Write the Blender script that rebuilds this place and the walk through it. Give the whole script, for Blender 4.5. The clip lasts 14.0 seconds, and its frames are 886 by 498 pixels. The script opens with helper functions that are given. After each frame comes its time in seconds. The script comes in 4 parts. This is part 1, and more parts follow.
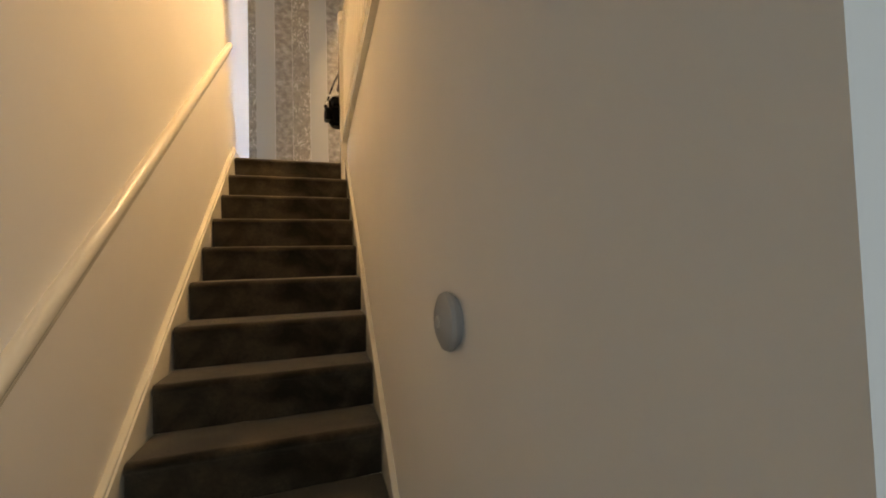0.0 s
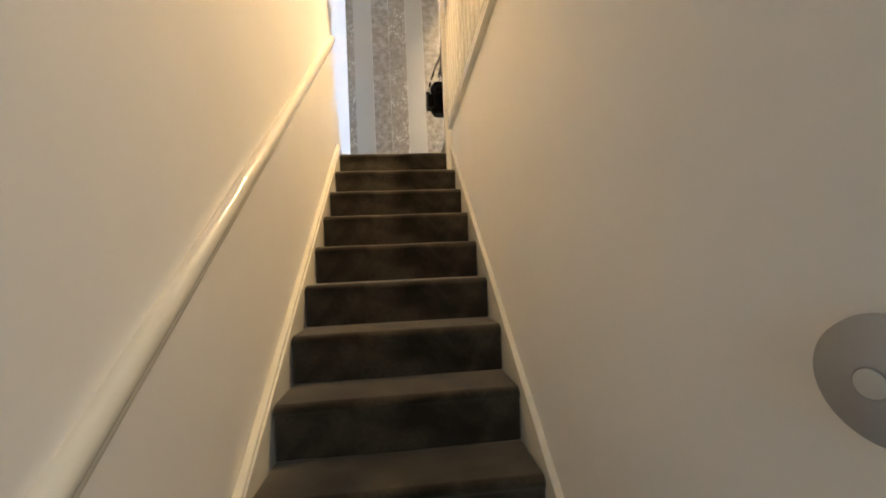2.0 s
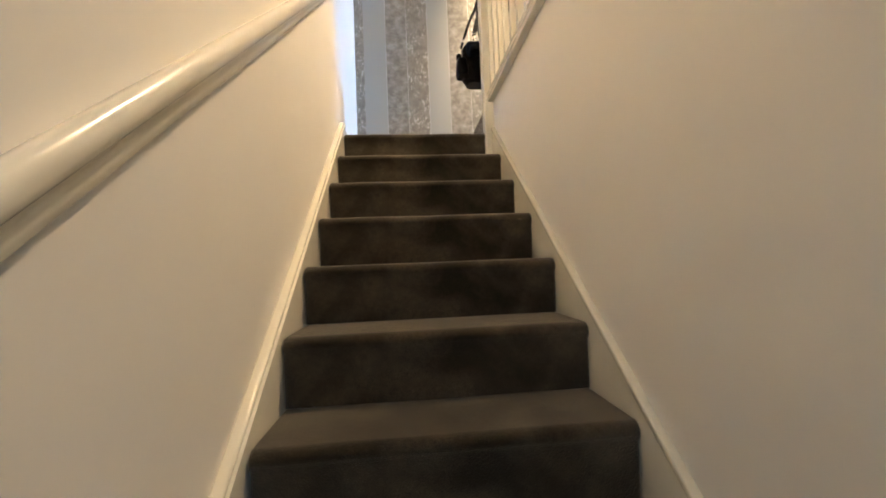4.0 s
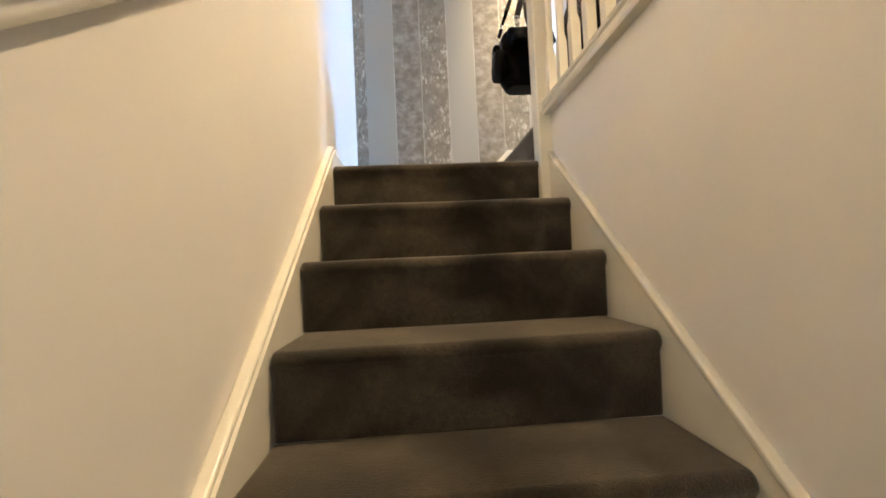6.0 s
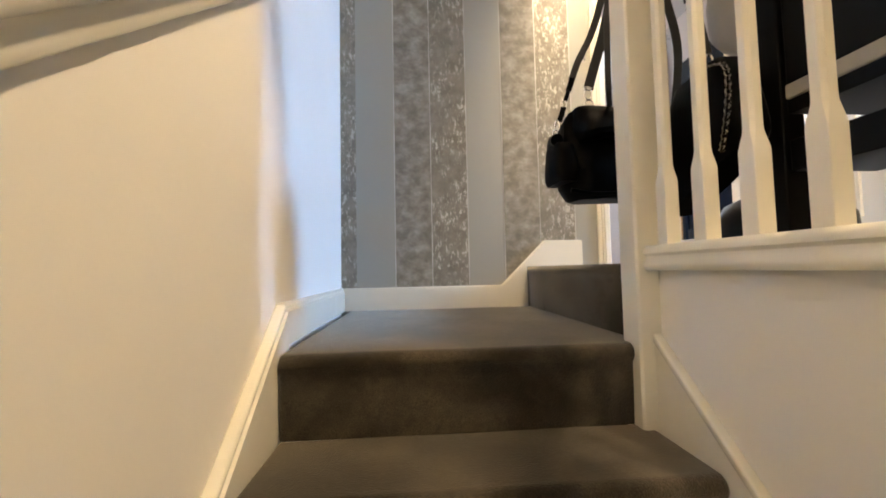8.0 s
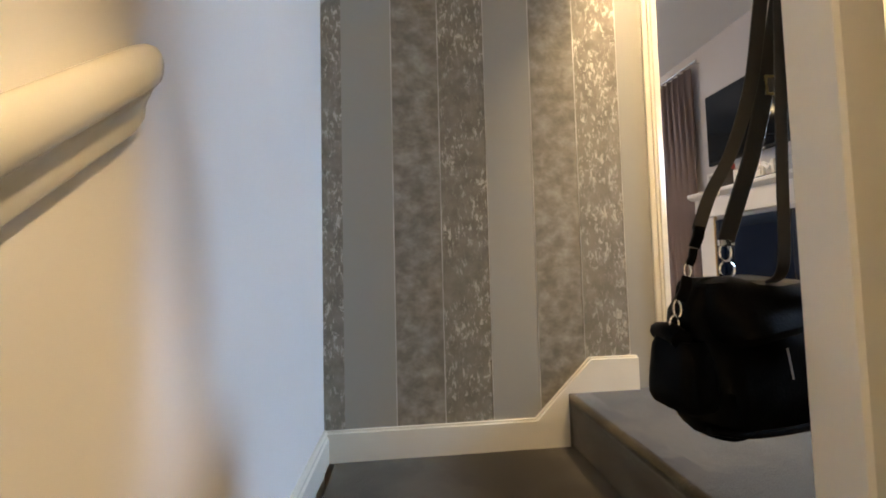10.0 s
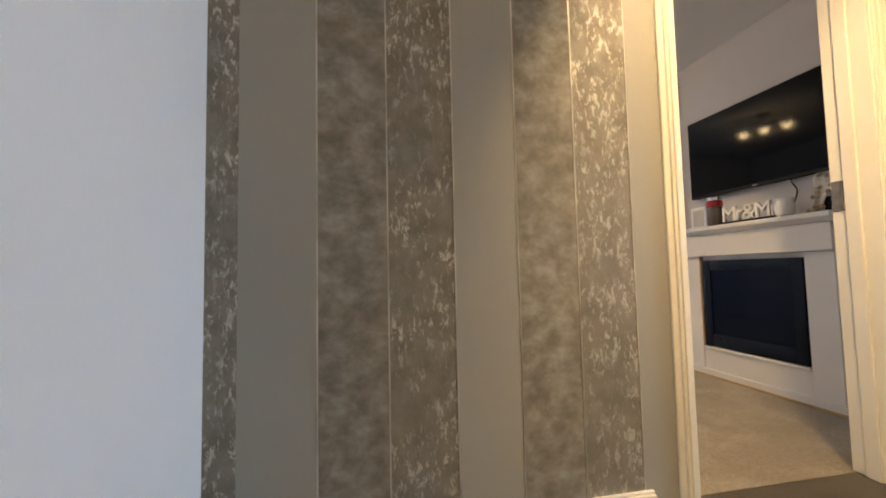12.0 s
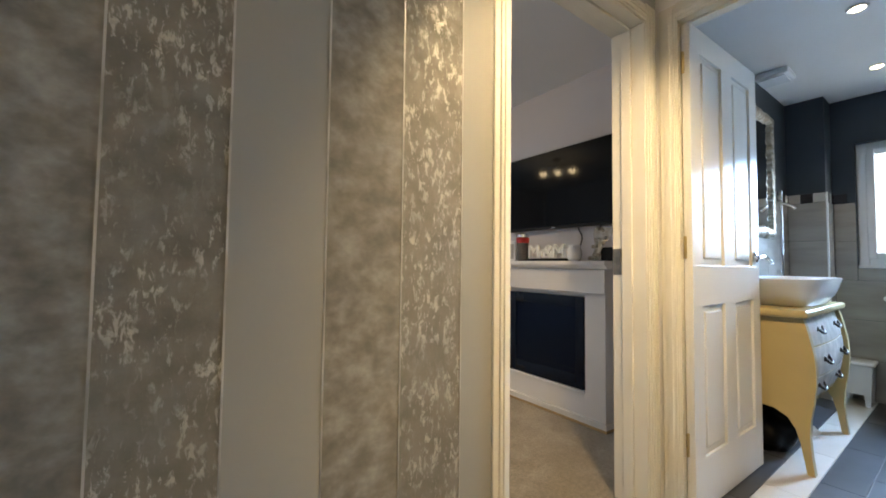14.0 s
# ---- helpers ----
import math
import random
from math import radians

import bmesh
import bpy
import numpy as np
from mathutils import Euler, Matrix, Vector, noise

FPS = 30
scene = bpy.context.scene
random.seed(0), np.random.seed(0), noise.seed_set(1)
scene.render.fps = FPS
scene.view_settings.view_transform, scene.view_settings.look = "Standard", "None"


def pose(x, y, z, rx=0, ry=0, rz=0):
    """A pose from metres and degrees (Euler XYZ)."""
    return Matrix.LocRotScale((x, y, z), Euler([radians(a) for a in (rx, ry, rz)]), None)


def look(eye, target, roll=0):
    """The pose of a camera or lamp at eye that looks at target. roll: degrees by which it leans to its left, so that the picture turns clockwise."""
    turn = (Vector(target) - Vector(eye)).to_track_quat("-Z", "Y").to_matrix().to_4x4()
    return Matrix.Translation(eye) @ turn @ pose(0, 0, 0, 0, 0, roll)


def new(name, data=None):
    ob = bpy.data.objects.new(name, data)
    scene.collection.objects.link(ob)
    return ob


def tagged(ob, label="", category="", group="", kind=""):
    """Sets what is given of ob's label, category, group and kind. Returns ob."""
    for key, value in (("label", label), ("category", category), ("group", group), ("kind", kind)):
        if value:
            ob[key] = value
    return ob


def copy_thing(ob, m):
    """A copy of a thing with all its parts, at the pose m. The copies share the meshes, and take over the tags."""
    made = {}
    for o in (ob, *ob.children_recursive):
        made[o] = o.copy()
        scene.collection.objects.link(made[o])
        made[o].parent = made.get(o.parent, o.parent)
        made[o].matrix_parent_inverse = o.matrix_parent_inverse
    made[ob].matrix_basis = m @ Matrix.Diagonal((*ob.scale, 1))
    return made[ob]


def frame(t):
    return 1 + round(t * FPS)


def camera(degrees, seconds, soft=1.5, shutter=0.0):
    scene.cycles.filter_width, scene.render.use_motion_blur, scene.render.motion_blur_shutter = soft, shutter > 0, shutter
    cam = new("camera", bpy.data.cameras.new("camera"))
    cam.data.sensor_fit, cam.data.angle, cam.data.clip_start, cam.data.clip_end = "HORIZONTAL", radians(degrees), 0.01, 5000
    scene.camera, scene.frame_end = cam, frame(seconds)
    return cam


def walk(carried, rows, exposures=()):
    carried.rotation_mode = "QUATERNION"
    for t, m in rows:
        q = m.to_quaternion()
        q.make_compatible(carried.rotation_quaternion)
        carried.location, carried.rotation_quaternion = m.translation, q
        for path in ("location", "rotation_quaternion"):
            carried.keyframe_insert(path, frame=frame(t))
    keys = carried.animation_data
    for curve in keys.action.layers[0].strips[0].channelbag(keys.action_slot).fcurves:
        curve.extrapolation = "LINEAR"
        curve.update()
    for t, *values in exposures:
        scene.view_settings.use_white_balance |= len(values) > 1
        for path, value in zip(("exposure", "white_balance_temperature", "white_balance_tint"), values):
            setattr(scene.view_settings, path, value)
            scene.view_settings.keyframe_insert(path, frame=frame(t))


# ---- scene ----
# x right, y along the flight, z up; the top nosing of the flight is at y = 0
cam = camera(98.2, 14.0, soft=1.8)
ROWS = [
    (0.0, 0.623, -3.372, 1.393, 2.10, 1.56, -17.98),
    (0.5, 0.598, -3.265, 1.392, 2.15, 1.86, -14.15),
    (1.0, 0.558, -3.175, 1.381, 2.39, 2.08, -10.59),
    (1.5, 0.518, -3.071, 1.383, 2.45, 2.19, -7.58),
    (2.0, 0.460, -2.952, 1.394, 2.47, 2.55, -5.71),
    (2.5, 0.436, -2.808, 1.416, 2.31, 2.44, -5.13),
    (5.0, 0.283, -1.817, 1.655, 2.48, 2.10, -4.95),
    (5.5, 0.268, -1.669, 1.767, 2.53, 1.86, -4.82),
    (6.0, 0.317, -1.506, 1.882, 2.01, 2.62, -3.73),
    (6.5, 0.328, -1.331, 2.013, 2.46, 2.20, -3.62),
    (7.0, 0.290, -1.173, 2.162, 2.86, 1.14, -5.05),
    (7.5, 0.329, -1.021, 2.321, 2.91, 1.51, -4.04),
    (8.0, 0.309, -0.879, 2.463, 3.08, 1.17, -4.09),
    (8.5, 0.292, -0.758, 2.616, 3.08, 1.25, -3.68),
    (9.0, 0.261, -0.648, 2.755, 2.67, 1.31, -4.37),
    (11.5, 0.288, -0.152, 3.145, 3.24, 1.33, -7.98),
    (12.0, 0.347, -0.043, 3.220, 3.23, 1.20, -10.64),
    (12.5, 0.385, 0.031, 3.247, 2.87, 0.82, -14.81),
    (13.0, 0.427, 0.125, 3.309, 2.81, 0.53, -20.20),
    (13.5, 0.472, 0.162, 3.404, 2.68, -0.13, -28.26),
    (14.0, 0.480, 0.170, 3.441, 2.39, -0.67, -35.76),
]
# the phone's own exposure and white balance drift on the way up: seconds, stops, kelvin, tint
EXPOSURES = [(0.0, 0.74, 9600, 18), (0.5, 1.06, 8300, 14), (1.5, 1.16, 7600, 12), (2.5, 1.12, 7200, 12), (5.0, 1.1, 6500, 11), (7.0, 0.96, 6500, 10), (8.0, 0.66, 6500, 10),
             (9.0, 0.32, 6600, 10), (11.5, -0.12, 8100, 12), (12.5, -0.08, 7900, 11), (13.2, -0.12, 7500, 9), (14.0, -0.24, 7000, 6)]
walk(cam, [(t, pose(x, y, z, 90 + pitch, roll, yaw)) for t, x, y, z, pitch, roll, yaw in ROWS], EXPOSURES)

# ---- measures of the house, in metres ----
RISE, GOING, STEPS = 0.19, 0.228, 12
LAND, UP, CEIL = 2.28, 2.47, 4.77          # quarter landing, upper floor, upper ceiling
XL, XR = -0.037, 0.872                     # stair walls
YB, YB2 = 0.948, 1.080                     # papered wall, its far face
DOOR_TOP = 4.455
BED_L, BED_R = 1.275, 2.050                # bedroom doorway
XBATH, XBATH2 = 2.150, 2.250               # bathroom wall
BATH_N, BATH_S = 0.862, 0.100              # bathroom doorway
HALL_Y = -3.258                            # where the stair's inner wall ends below
YS = -2.30                                 # south wall of the upper landing

# ---- world and light ----
world = bpy.data.worlds.new("sky")
world.use_nodes = True
scene.world = world
wn, wl = world.node_tree.nodes, world.node_tree.links
sky = wn.new("ShaderNodeTexSky")
sky.sky_type, sky.sun_disc = "NISHITA", False
sky.sun_elevation, sky.sun_rotation = radians(28), radians(200)
wn["Background"].inputs["Strength"].default_value = 0.10
wl.new(sky.outputs["Color"], wn["Background"].inputs["Color"])


def lamp(name, kind, m, power, colour, size=0.05, size_y=None, cone=100.0, blend=0.6):
    data = bpy.data.lights.new(name, kind)
    data.energy, data.color = power, colour
    if kind == "AREA":
        data.shape, data.size, data.size_y, data.spread = "RECTANGLE", size, size_y or size, radians(115)
    else:
        data.shadow_soft_size = size
    if kind == "SPOT":
        data.spot_size, data.spot_blend = radians(cone), blend
    ob = new(name, data)
    ob.matrix_world = m
    return ob


WARM, DAY = (1.0, 0.75, 0.45), (0.37, 0.60, 1.0)
LAMP_X, LAMP_Y, LAMP_Z = 1.25, -0.22, CEIL - 0.172
for i in range(3):
    lamp("bedroom_bulb_light", "POINT", pose(1.12 + 0.067 * (i - 1), 3.16 + 0.167 * (i - 1), CEIL - 0.172), 6.0, WARM, 0.03)
# the landing's three spot heads: one down the stairs, one at the bathroom door, one through the bedroom door
lamp("landing_spot_stairs", "SPOT", look((LAMP_X - 0.10, LAMP_Y - 0.487, LAMP_Z), (LAMP_X - 0.50, LAMP_Y - 0.90, LAMP_Z - 0.80)), 138.0, WARM, 0.05, cone=97, blend=0.2)
lamp("landing_spot_bathroom", "SPOT", look((LAMP_X, LAMP_Y, LAMP_Z), (2.15, 0.72, 2.50)), 52.0, WARM, 0.04, cone=88, blend=0.8)
lamp("landing_spot_bedroom", "SPOT", look((LAMP_X + 0.10, LAMP_Y + 0.487, LAMP_Z), (1.96, 1.36, 2.47)), 112.0, WARM, 0.04, cone=98, blend=0.65)
# the pair at y = -0.45 is unseen and added
for dx, dy in ((3.28, 0.487), (4.19, 0.513), (3.28, -0.45), (4.19, -0.45)):
    lamp("bathroom_downlight_light", "SPOT", pose(dx, dy, 4.745), 9.0, (1.0, 0.86, 0.68), 0.03)
lamp("bathroom_window_daylight", "AREA", look((4.70, 0.20, 3.95), (2.0, 0.30, 2.4)), 60.0, DAY, 0.42, 0.85)
lamp("bedroom_window_daylight", "AREA", look((2.79, 3.6, 3.9), (0.5, 3.4, 3.6)), 30.0, DAY, 1.0, 1.0)
# unseen cool source added for the hall's papered wall; no window is built
lamp("hall_side_fill", "AREA", look((1.9, -4.9, 1.5), (1.3, -2.9, 1.4)), 3.8, (0.42, 0.68, 1.0), 1.0, 1.1)
# bluish fill added at the hall's south end; no door stands there
lamp("hall_rear_fill", "AREA", look((0.22, -5.25, 1.6), (0.70, -2.7, 1.4)), 2.0, (0.55, 0.78, 1.0), 0.5, 0.9)


# ---- materials ----
def material(name, colour, rough=0.6, metal=0.0, spec=0.5):
    m = bpy.data.materials.new(name)
    m.use_nodes = True
    b = m.node_tree.nodes["Principled BSDF"]
    b.inputs["Base Color"].default_value = (*colour, 1)
    b.inputs["Roughness"].default_value = rough
    b.inputs["Metallic"].default_value = metal
    b.inputs["Specular IOR Level"].default_value = spec
    return m


def node(m, kind, **values):
    n = m.node_tree.nodes.new(kind)
    for k, v in values.items():
        n.inputs[k.replace("_", " ")].default_value = v
    return n


def coords(m, scale=(1, 1, 1)):
    tc = m.node_tree.nodes.new("ShaderNodeTexCoord")
    mp = m.node_tree.nodes.new("ShaderNodeMapping")
    mp.inputs["Scale"].default_value = scale
    m.node_tree.links.new(tc.outputs["Object"], mp.inputs["Vector"])
    return mp.outputs["Vector"]


def noise_tex(m, scale, detail=4.0, stretch=(1, 1, 1), rough=0.5, distort=0.0):
    n = node(m, "ShaderNodeTexNoise", Scale=scale, Detail=detail, Roughness=rough, Distortion=distort)
    m.node_tree.links.new(coords(m, stretch), n.inputs["Vector"])
    return n.outputs["Fac"]


def ramp(m, fac, stops):
    r = m.node_tree.nodes.new("ShaderNodeValToRGB")
    e = r.color_ramp.elements
    while len(e) < len(stops):
        e.new(0.5)
    for el, (p, c) in zip(e, stops):
        el.position = p
        el.color = (*c, 1) if len(c) == 3 else c
    m.node_tree.links.new(fac, r.inputs["Fac"])
    return r.outputs["Color"]


def mix(m, fac, a, b, blend="MIX"):
    n = m.node_tree.nodes.new("ShaderNodeMix")
    n.data_type, n.blend_type = "RGBA", blend
    for sock, val in ((n.inputs[0], fac), (n.inputs[6], a), (n.inputs[7], b)):
        if isinstance(val, (int, float)):
            sock.default_value = val
        elif isinstance(val, tuple):
            sock.default_value = (*val, 1)
        else:
            m.node_tree.links.new(val, sock)
    return n.outputs[2]


def put(m, socket, value):
    m.node_tree.links.new(value, m.node_tree.nodes["Principled BSDF"].inputs[socket])


def relief(m, fac, strength, distance):
    b = node(m, "ShaderNodeBump", Strength=strength, Distance=distance)
    m.node_tree.links.new(fac, b.inputs["Height"])
    put(m, "Normal", b.outputs["Normal"])


def varied(name, a, b, scale, rough=0.6, grain=150.0, bump=0.15, depth=0.001, stretch=(1, 1, 1), metal=0.0, spec=0.5):
    m = material(name, a, rough, metal, spec)
    big = ramp(m, noise_tex(m, scale, 5.0, stretch), [(0.35, a), (0.68, b)])
    put(m, "Base Color", big)
    relief(m, noise_tex(m, grain, 3.0, stretch), bump, depth)
    return m


def carpet(name, dark, light):
    m = material(name, dark, 1.0, 0.0, 0.12)
    patch = ramp(m, noise_tex(m, 4.5, 3.0, (1, 1, 1), 0.45, 0.4), [(0.42, dark), (0.60, light)])
    fibre = ramp(m, noise_tex(m, 420.0, 2.0), [(0.3, (0.5, 0.5, 0.5)), (0.75, (1.25, 1.25, 1.25))])
    tuft = ramp(m, noise_tex(m, 60.0, 3.0), [(0.3, (0.78, 0.78, 0.78)), (0.7, (1.12, 1.12, 1.12))])
    put(m, "Base Color", mix(m, 1.0, mix(m, 1.0, patch, fibre, "MULTIPLY"), tuft, "MULTIPLY"))
    b = m.node_tree.nodes["Principled BSDF"]
    b.inputs["Sheen Weight"].default_value = 0.72
    b.inputs["Sheen Roughness"].default_value = 0.5
    b.inputs["Sheen Tint"].default_value = (0.66, 0.60, 0.50, 1)
    relief(m, noise_tex(m, 260.0, 3.0), 0.55, 0.003)
    return m


WALL = varied("matt_wall_paint", (0.82, 0.795, 0.755), (0.86, 0.835, 0.795), 1.6, 0.75, 220.0, 0.12, 0.0008, spec=0.3)
CEILING = varied("white_ceiling_paint", (0.78, 0.78, 0.78), (0.82, 0.82, 0.82), 2.0, 0.85, 160.0, 0.1, 0.0008)
GLOSS = varied("white_gloss_woodwork", (0.79, 0.75, 0.645), (0.83, 0.79, 0.685), 6.0, 0.22, 40.0, 0.02, 0.0004)
DOORPAINT = varied("white_door_gloss", (0.74, 0.72, 0.67), (0.77, 0.75, 0.70), 5.0, 0.20, 60.0, 0.03, 0.0005, (1, 1, 0.2), spec=0.07)
CARPET = carpet("dark_taupe_carpet", (0.021, 0.0162, 0.0102), (0.074, 0.059, 0.040))
BEDCARPET = carpet("beige_carpet", (0.31, 0.26, 0.20), (0.41, 0.35, 0.275))
GREYWALL = varied("bedroom_grey_paint", (0.60, 0.57, 0.57), (0.64, 0.61, 0.61), 1.5, 0.8, 200.0, 0.1, 0.0008)
NAVY = varied("charcoal_blue_paint", (0.024, 0.036, 0.050), (0.031, 0.045, 0.061), 2.0, 0.55, 200.0, 0.12, 0.0008)
TILE = varied("grey_wall_tile", (0.31, 0.285, 0.26), (0.41, 0.385, 0.355), 2.2, 0.25, 30.0, 0.04, 0.0006, (1, 1, 5))
GROUT = varied("grout", (0.30, 0.29, 0.28), (0.36, 0.35, 0.34), 8.0, 0.9)
MOSAIC_D = varied("dark_mosaic", (0.03, 0.03, 0.035), (0.05, 0.05, 0.055), 9.0, 0.2)
MOSAIC_L = varied("pale_mosaic", (0.42, 0.40, 0.38), (0.52, 0.50, 0.47), 9.0, 0.25)
FLOOR_D = varied("slate_floor_tile", (0.045, 0.050, 0.060), (0.075, 0.082, 0.098), 3.0, 0.3, 60.0, 0.08, 0.0008)
FLOOR_L = varied("pale_floor_tile", (0.52, 0.50, 0.47), (0.60, 0.58, 0.55), 3.0, 0.3, 60.0, 0.06, 0.0008)
BLACK = varied("black_leather", (0.0012, 0.0012, 0.0013), (0.0026, 0.0024, 0.0024), 9.0, 0.40, 190.0, 0.35, 0.0012, spec=0.06)
BLACKWOOD = varied("black_painted_wood", (0.002, 0.002, 0.0025), (0.004, 0.004, 0.0045), 5.0, 0.4, 80.0, 0.1, 0.0006, (1, 0.15, 1), spec=0.14)
BROWNSTRAP = varied("dark_brown_strap", (0.010, 0.008, 0.007), (0.017, 0.013, 0.011), 12.0, 0.5, 300.0, 0.3, 0.0008)
CHROME = varied("polished_chrome", (0.72, 0.73, 0.74), (0.78, 0.78, 0.79), 10.0, 0.12, 40.0, 0.02, 0.0002, metal=1.0)
BRASS = varied("aged_brass", (0.55, 0.42, 0.20), (0.62, 0.48, 0.25), 14.0, 0.3, 60.0, 0.05, 0.0003, metal=1.0)
SCREEN = material("tv_glass", (0.002, 0.002, 0.002), 0.07, 0.0, 0.12)
PLASTIC = varied("black_plastic", (0.004, 0.004, 0.005), (0.006, 0.006, 0.007), 20.0, 0.4, spec=0.2)
FIREGLASS = material("fire_glass", (0.001, 0.004, 0.016), 0.05, 0.0, 0.16)
SURROUND = varied("ivory_surround", (0.74, 0.72, 0.69), (0.78, 0.76, 0.73), 3.0, 0.35, 80.0, 0.06, 0.0006)
OAK = varied("oak_edge", (0.42, 0.28, 0.13), (0.52, 0.36, 0.18), 6.0, 0.5, 60.0, 0.1, 0.0006, (1, 1, 0.1))
CERAMIC = varied("white_ceramic", (0.80, 0.80, 0.79), (0.84, 0.84, 0.83), 4.0, 0.08, 10.0, 0.01, 0.0004)
GREYPLASTIC = varied("grey_plastic", (0.36, 0.36, 0.36), (0.40, 0.40, 0.40), 9.0, 0.5, 240.0, 0.1, 0.0004)
PALEPLASTIC = varied("pale_grey_plastic", (0.52, 0.52, 0.50), (0.56, 0.56, 0.54), 9.0, 0.5)
UPVC = varied("white_upvc", (0.82, 0.83, 0.84), (0.85, 0.86, 0.87), 4.0, 0.25)
CURTAIN = varied("mauve_brown_curtain", (0.20, 0.15, 0.14), (0.27, 0.21, 0.20), 4.0, 0.85, 300.0, 0.4, 0.001, (1, 1, 0.2))
GOLD = varied("champagne_vanity_paint", (0.44, 0.345, 0.15), (0.51, 0.40, 0.185), 3.0, 0.32, 70.0, 0.05, 0.0006)
SILVER = varied("silver_leaf_front", (0.48, 0.46, 0.43), (0.74, 0.71, 0.67), 16.0, 0.32, 40.0, 0.15, 0.001, metal=0.25)
ORNATE = varied("antique_silver_frame", (0.32, 0.27, 0.20), (0.55, 0.50, 0.42), 20.0, 0.3, 40.0, 0.3, 0.002, metal=0.85)
RED = varied("red_cap", (0.35, 0.02, 0.02), (0.42, 0.03, 0.03), 10.0, 0.4)
WHITEPAINT = varied("white_letter_paint", (0.80, 0.79, 0.77), (0.84, 0.83, 0.81), 10.0, 0.45)
GREYFELT = varied("grey_fabric", (0.36, 0.35, 0.335), (0.43, 0.42, 0.40), 6.0, 0.9, 300.0, 0.4, 0.001)
MIRROR = material("mirror_silver", (0.9, 0.9, 0.9), 0.02, 1.0)

# wallpaper: plain satin, mottled suede and crushed metallic stripes
PAPER_PLAIN = varied("wallpaper_plain", (0.350, 0.340, 0.300), (0.375, 0.365, 0.322), 1.2, 0.5, 500.0, 0.12, 0.0004, spec=0.35)
PAPER_MOTTLED = material("wallpaper_mottled", (0.25, 0.23, 0.21), 0.55)
PAPER_CRUSHED = material("wallpaper_crushed", (0.25, 0.23, 0.21), 0.45)
PAPER_LINE = varied("wallpaper_foil_line", (0.40, 0.38, 0.34), (0.70, 0.68, 0.64), 9.0, 0.35, 200.0, 0.1, 0.0004, metal=0.45)


def finish_paper():
    m = PAPER_MOTTLED
    cloud = noise_tex(m, 17.0, 3.0, (1, 1, 1.2), 0.52, 0.15)
    blot = ramp(m, cloud, [(0.34, (0.185, 0.167, 0.132)), (0.47, (0.238, 0.216, 0.175)), (0.57, (0.292, 0.269, 0.223)), (0.70, (0.360, 0.335, 0.284))])
    fine = ramp(m, noise_tex(m, 52.0, 3.0, (1, 1, 1.2), 0.6), [(0.34, (0.90, 0.90, 0.90)), (0.66, (1.09, 1.09, 1.09))])
    broad = ramp(m, noise_tex(m, 4.0, 2.0), [(0.35, (0.90, 0.90, 0.90)), (0.68, (1.08, 1.08, 1.08))])
    put(m, "Base Color", mix(m, 1.0, mix(m, 1.0, blot, fine, "MULTIPLY"), broad, "MULTIPLY"))
    relief(m, noise_tex(m, 80.0, 4.0, (1, 1, 1.5)), 0.10, 0.0006)
    m = PAPER_CRUSHED
    flake = noise_tex(m, 46.0, 5.0, (1.7, 1.0, 0.76), 0.68, 0.45)
    patchy = ramp(m, noise_tex(m, 9.0, 3.0, (1, 1, 1), 0.6), [(0.38, (0.12, 0.12, 0.12)), (0.56, (1, 1, 1))])
    mask = mix(m, 1.0, ramp(m, flake, [(0.525, (0, 0, 0)), (0.61, (1, 1, 1))]), patchy, "MULTIPLY")
    ground = ramp(m, noise_tex(m, 16.0, 4.0, (1, 1, 1), 0.6), [(0.35, (0.185, 0.167, 0.130)), (0.7, (0.290, 0.265, 0.215))])
    put(m, "Base Color", mix(m, mask, ground, (0.60, 0.57, 0.50)))
    put(m, "Metallic", mix(m, mask, (0.0, 0.0, 0.0), (0.55, 0.55, 0.55)))
    put(m, "Roughness", mix(m, mask, (0.55, 0.55, 0.55), (0.34, 0.34, 0.34)))
    relief(m, flake, 0.4, 0.002)


finish_paper()


# ---- mesh helpers ----
def box(bm, x0, x1, y0, y1, z0, z1, bevel=0.0, mat=0, seg=2):
    m = Matrix.LocRotScale(((x0 + x1) / 2, (y0 + y1) / 2, (z0 + z1) / 2), None, (abs(x1 - x0), abs(y1 - y0), abs(z1 - z0)))
    made = bmesh.ops.create_cube(bm, size=1.0, matrix=m)["verts"]
    faces = {f for v in made for f in v.link_faces}
    if bevel:
        edges = {e for v in made for e in v.link_edges}
        faces |= set(bmesh.ops.bevel(bm, geom=list(edges), offset=bevel, segments=seg, profile=0.5, affect="EDGES")["faces"])
    for f in faces:
        if f.is_valid:
            f.material_index = mat


def prism(bm, outline, axis, a, b, mat=0):
    """Extrudes a closed outline along an axis from a to b. The outline gives the other two coordinates in order."""
    def at(p, q):
        return {"x": (q, p[0], p[1]), "y": (p[0], q, p[1]), "z": (p[0], p[1], q)}[axis]
    lo, hi = [bm.verts.new(at(p, a)) for p in outline], [bm.verts.new(at(p, b)) for p in outline]
    n = len(outline)
    faces = [bm.faces.new((lo[i], lo[(i + 1) % n], hi[(i + 1) % n], hi[i])) for i in range(n)]
    faces += [bm.faces.new(list(reversed(lo))), bm.faces.new(hi)]
    for f in faces:
        f.material_index = mat


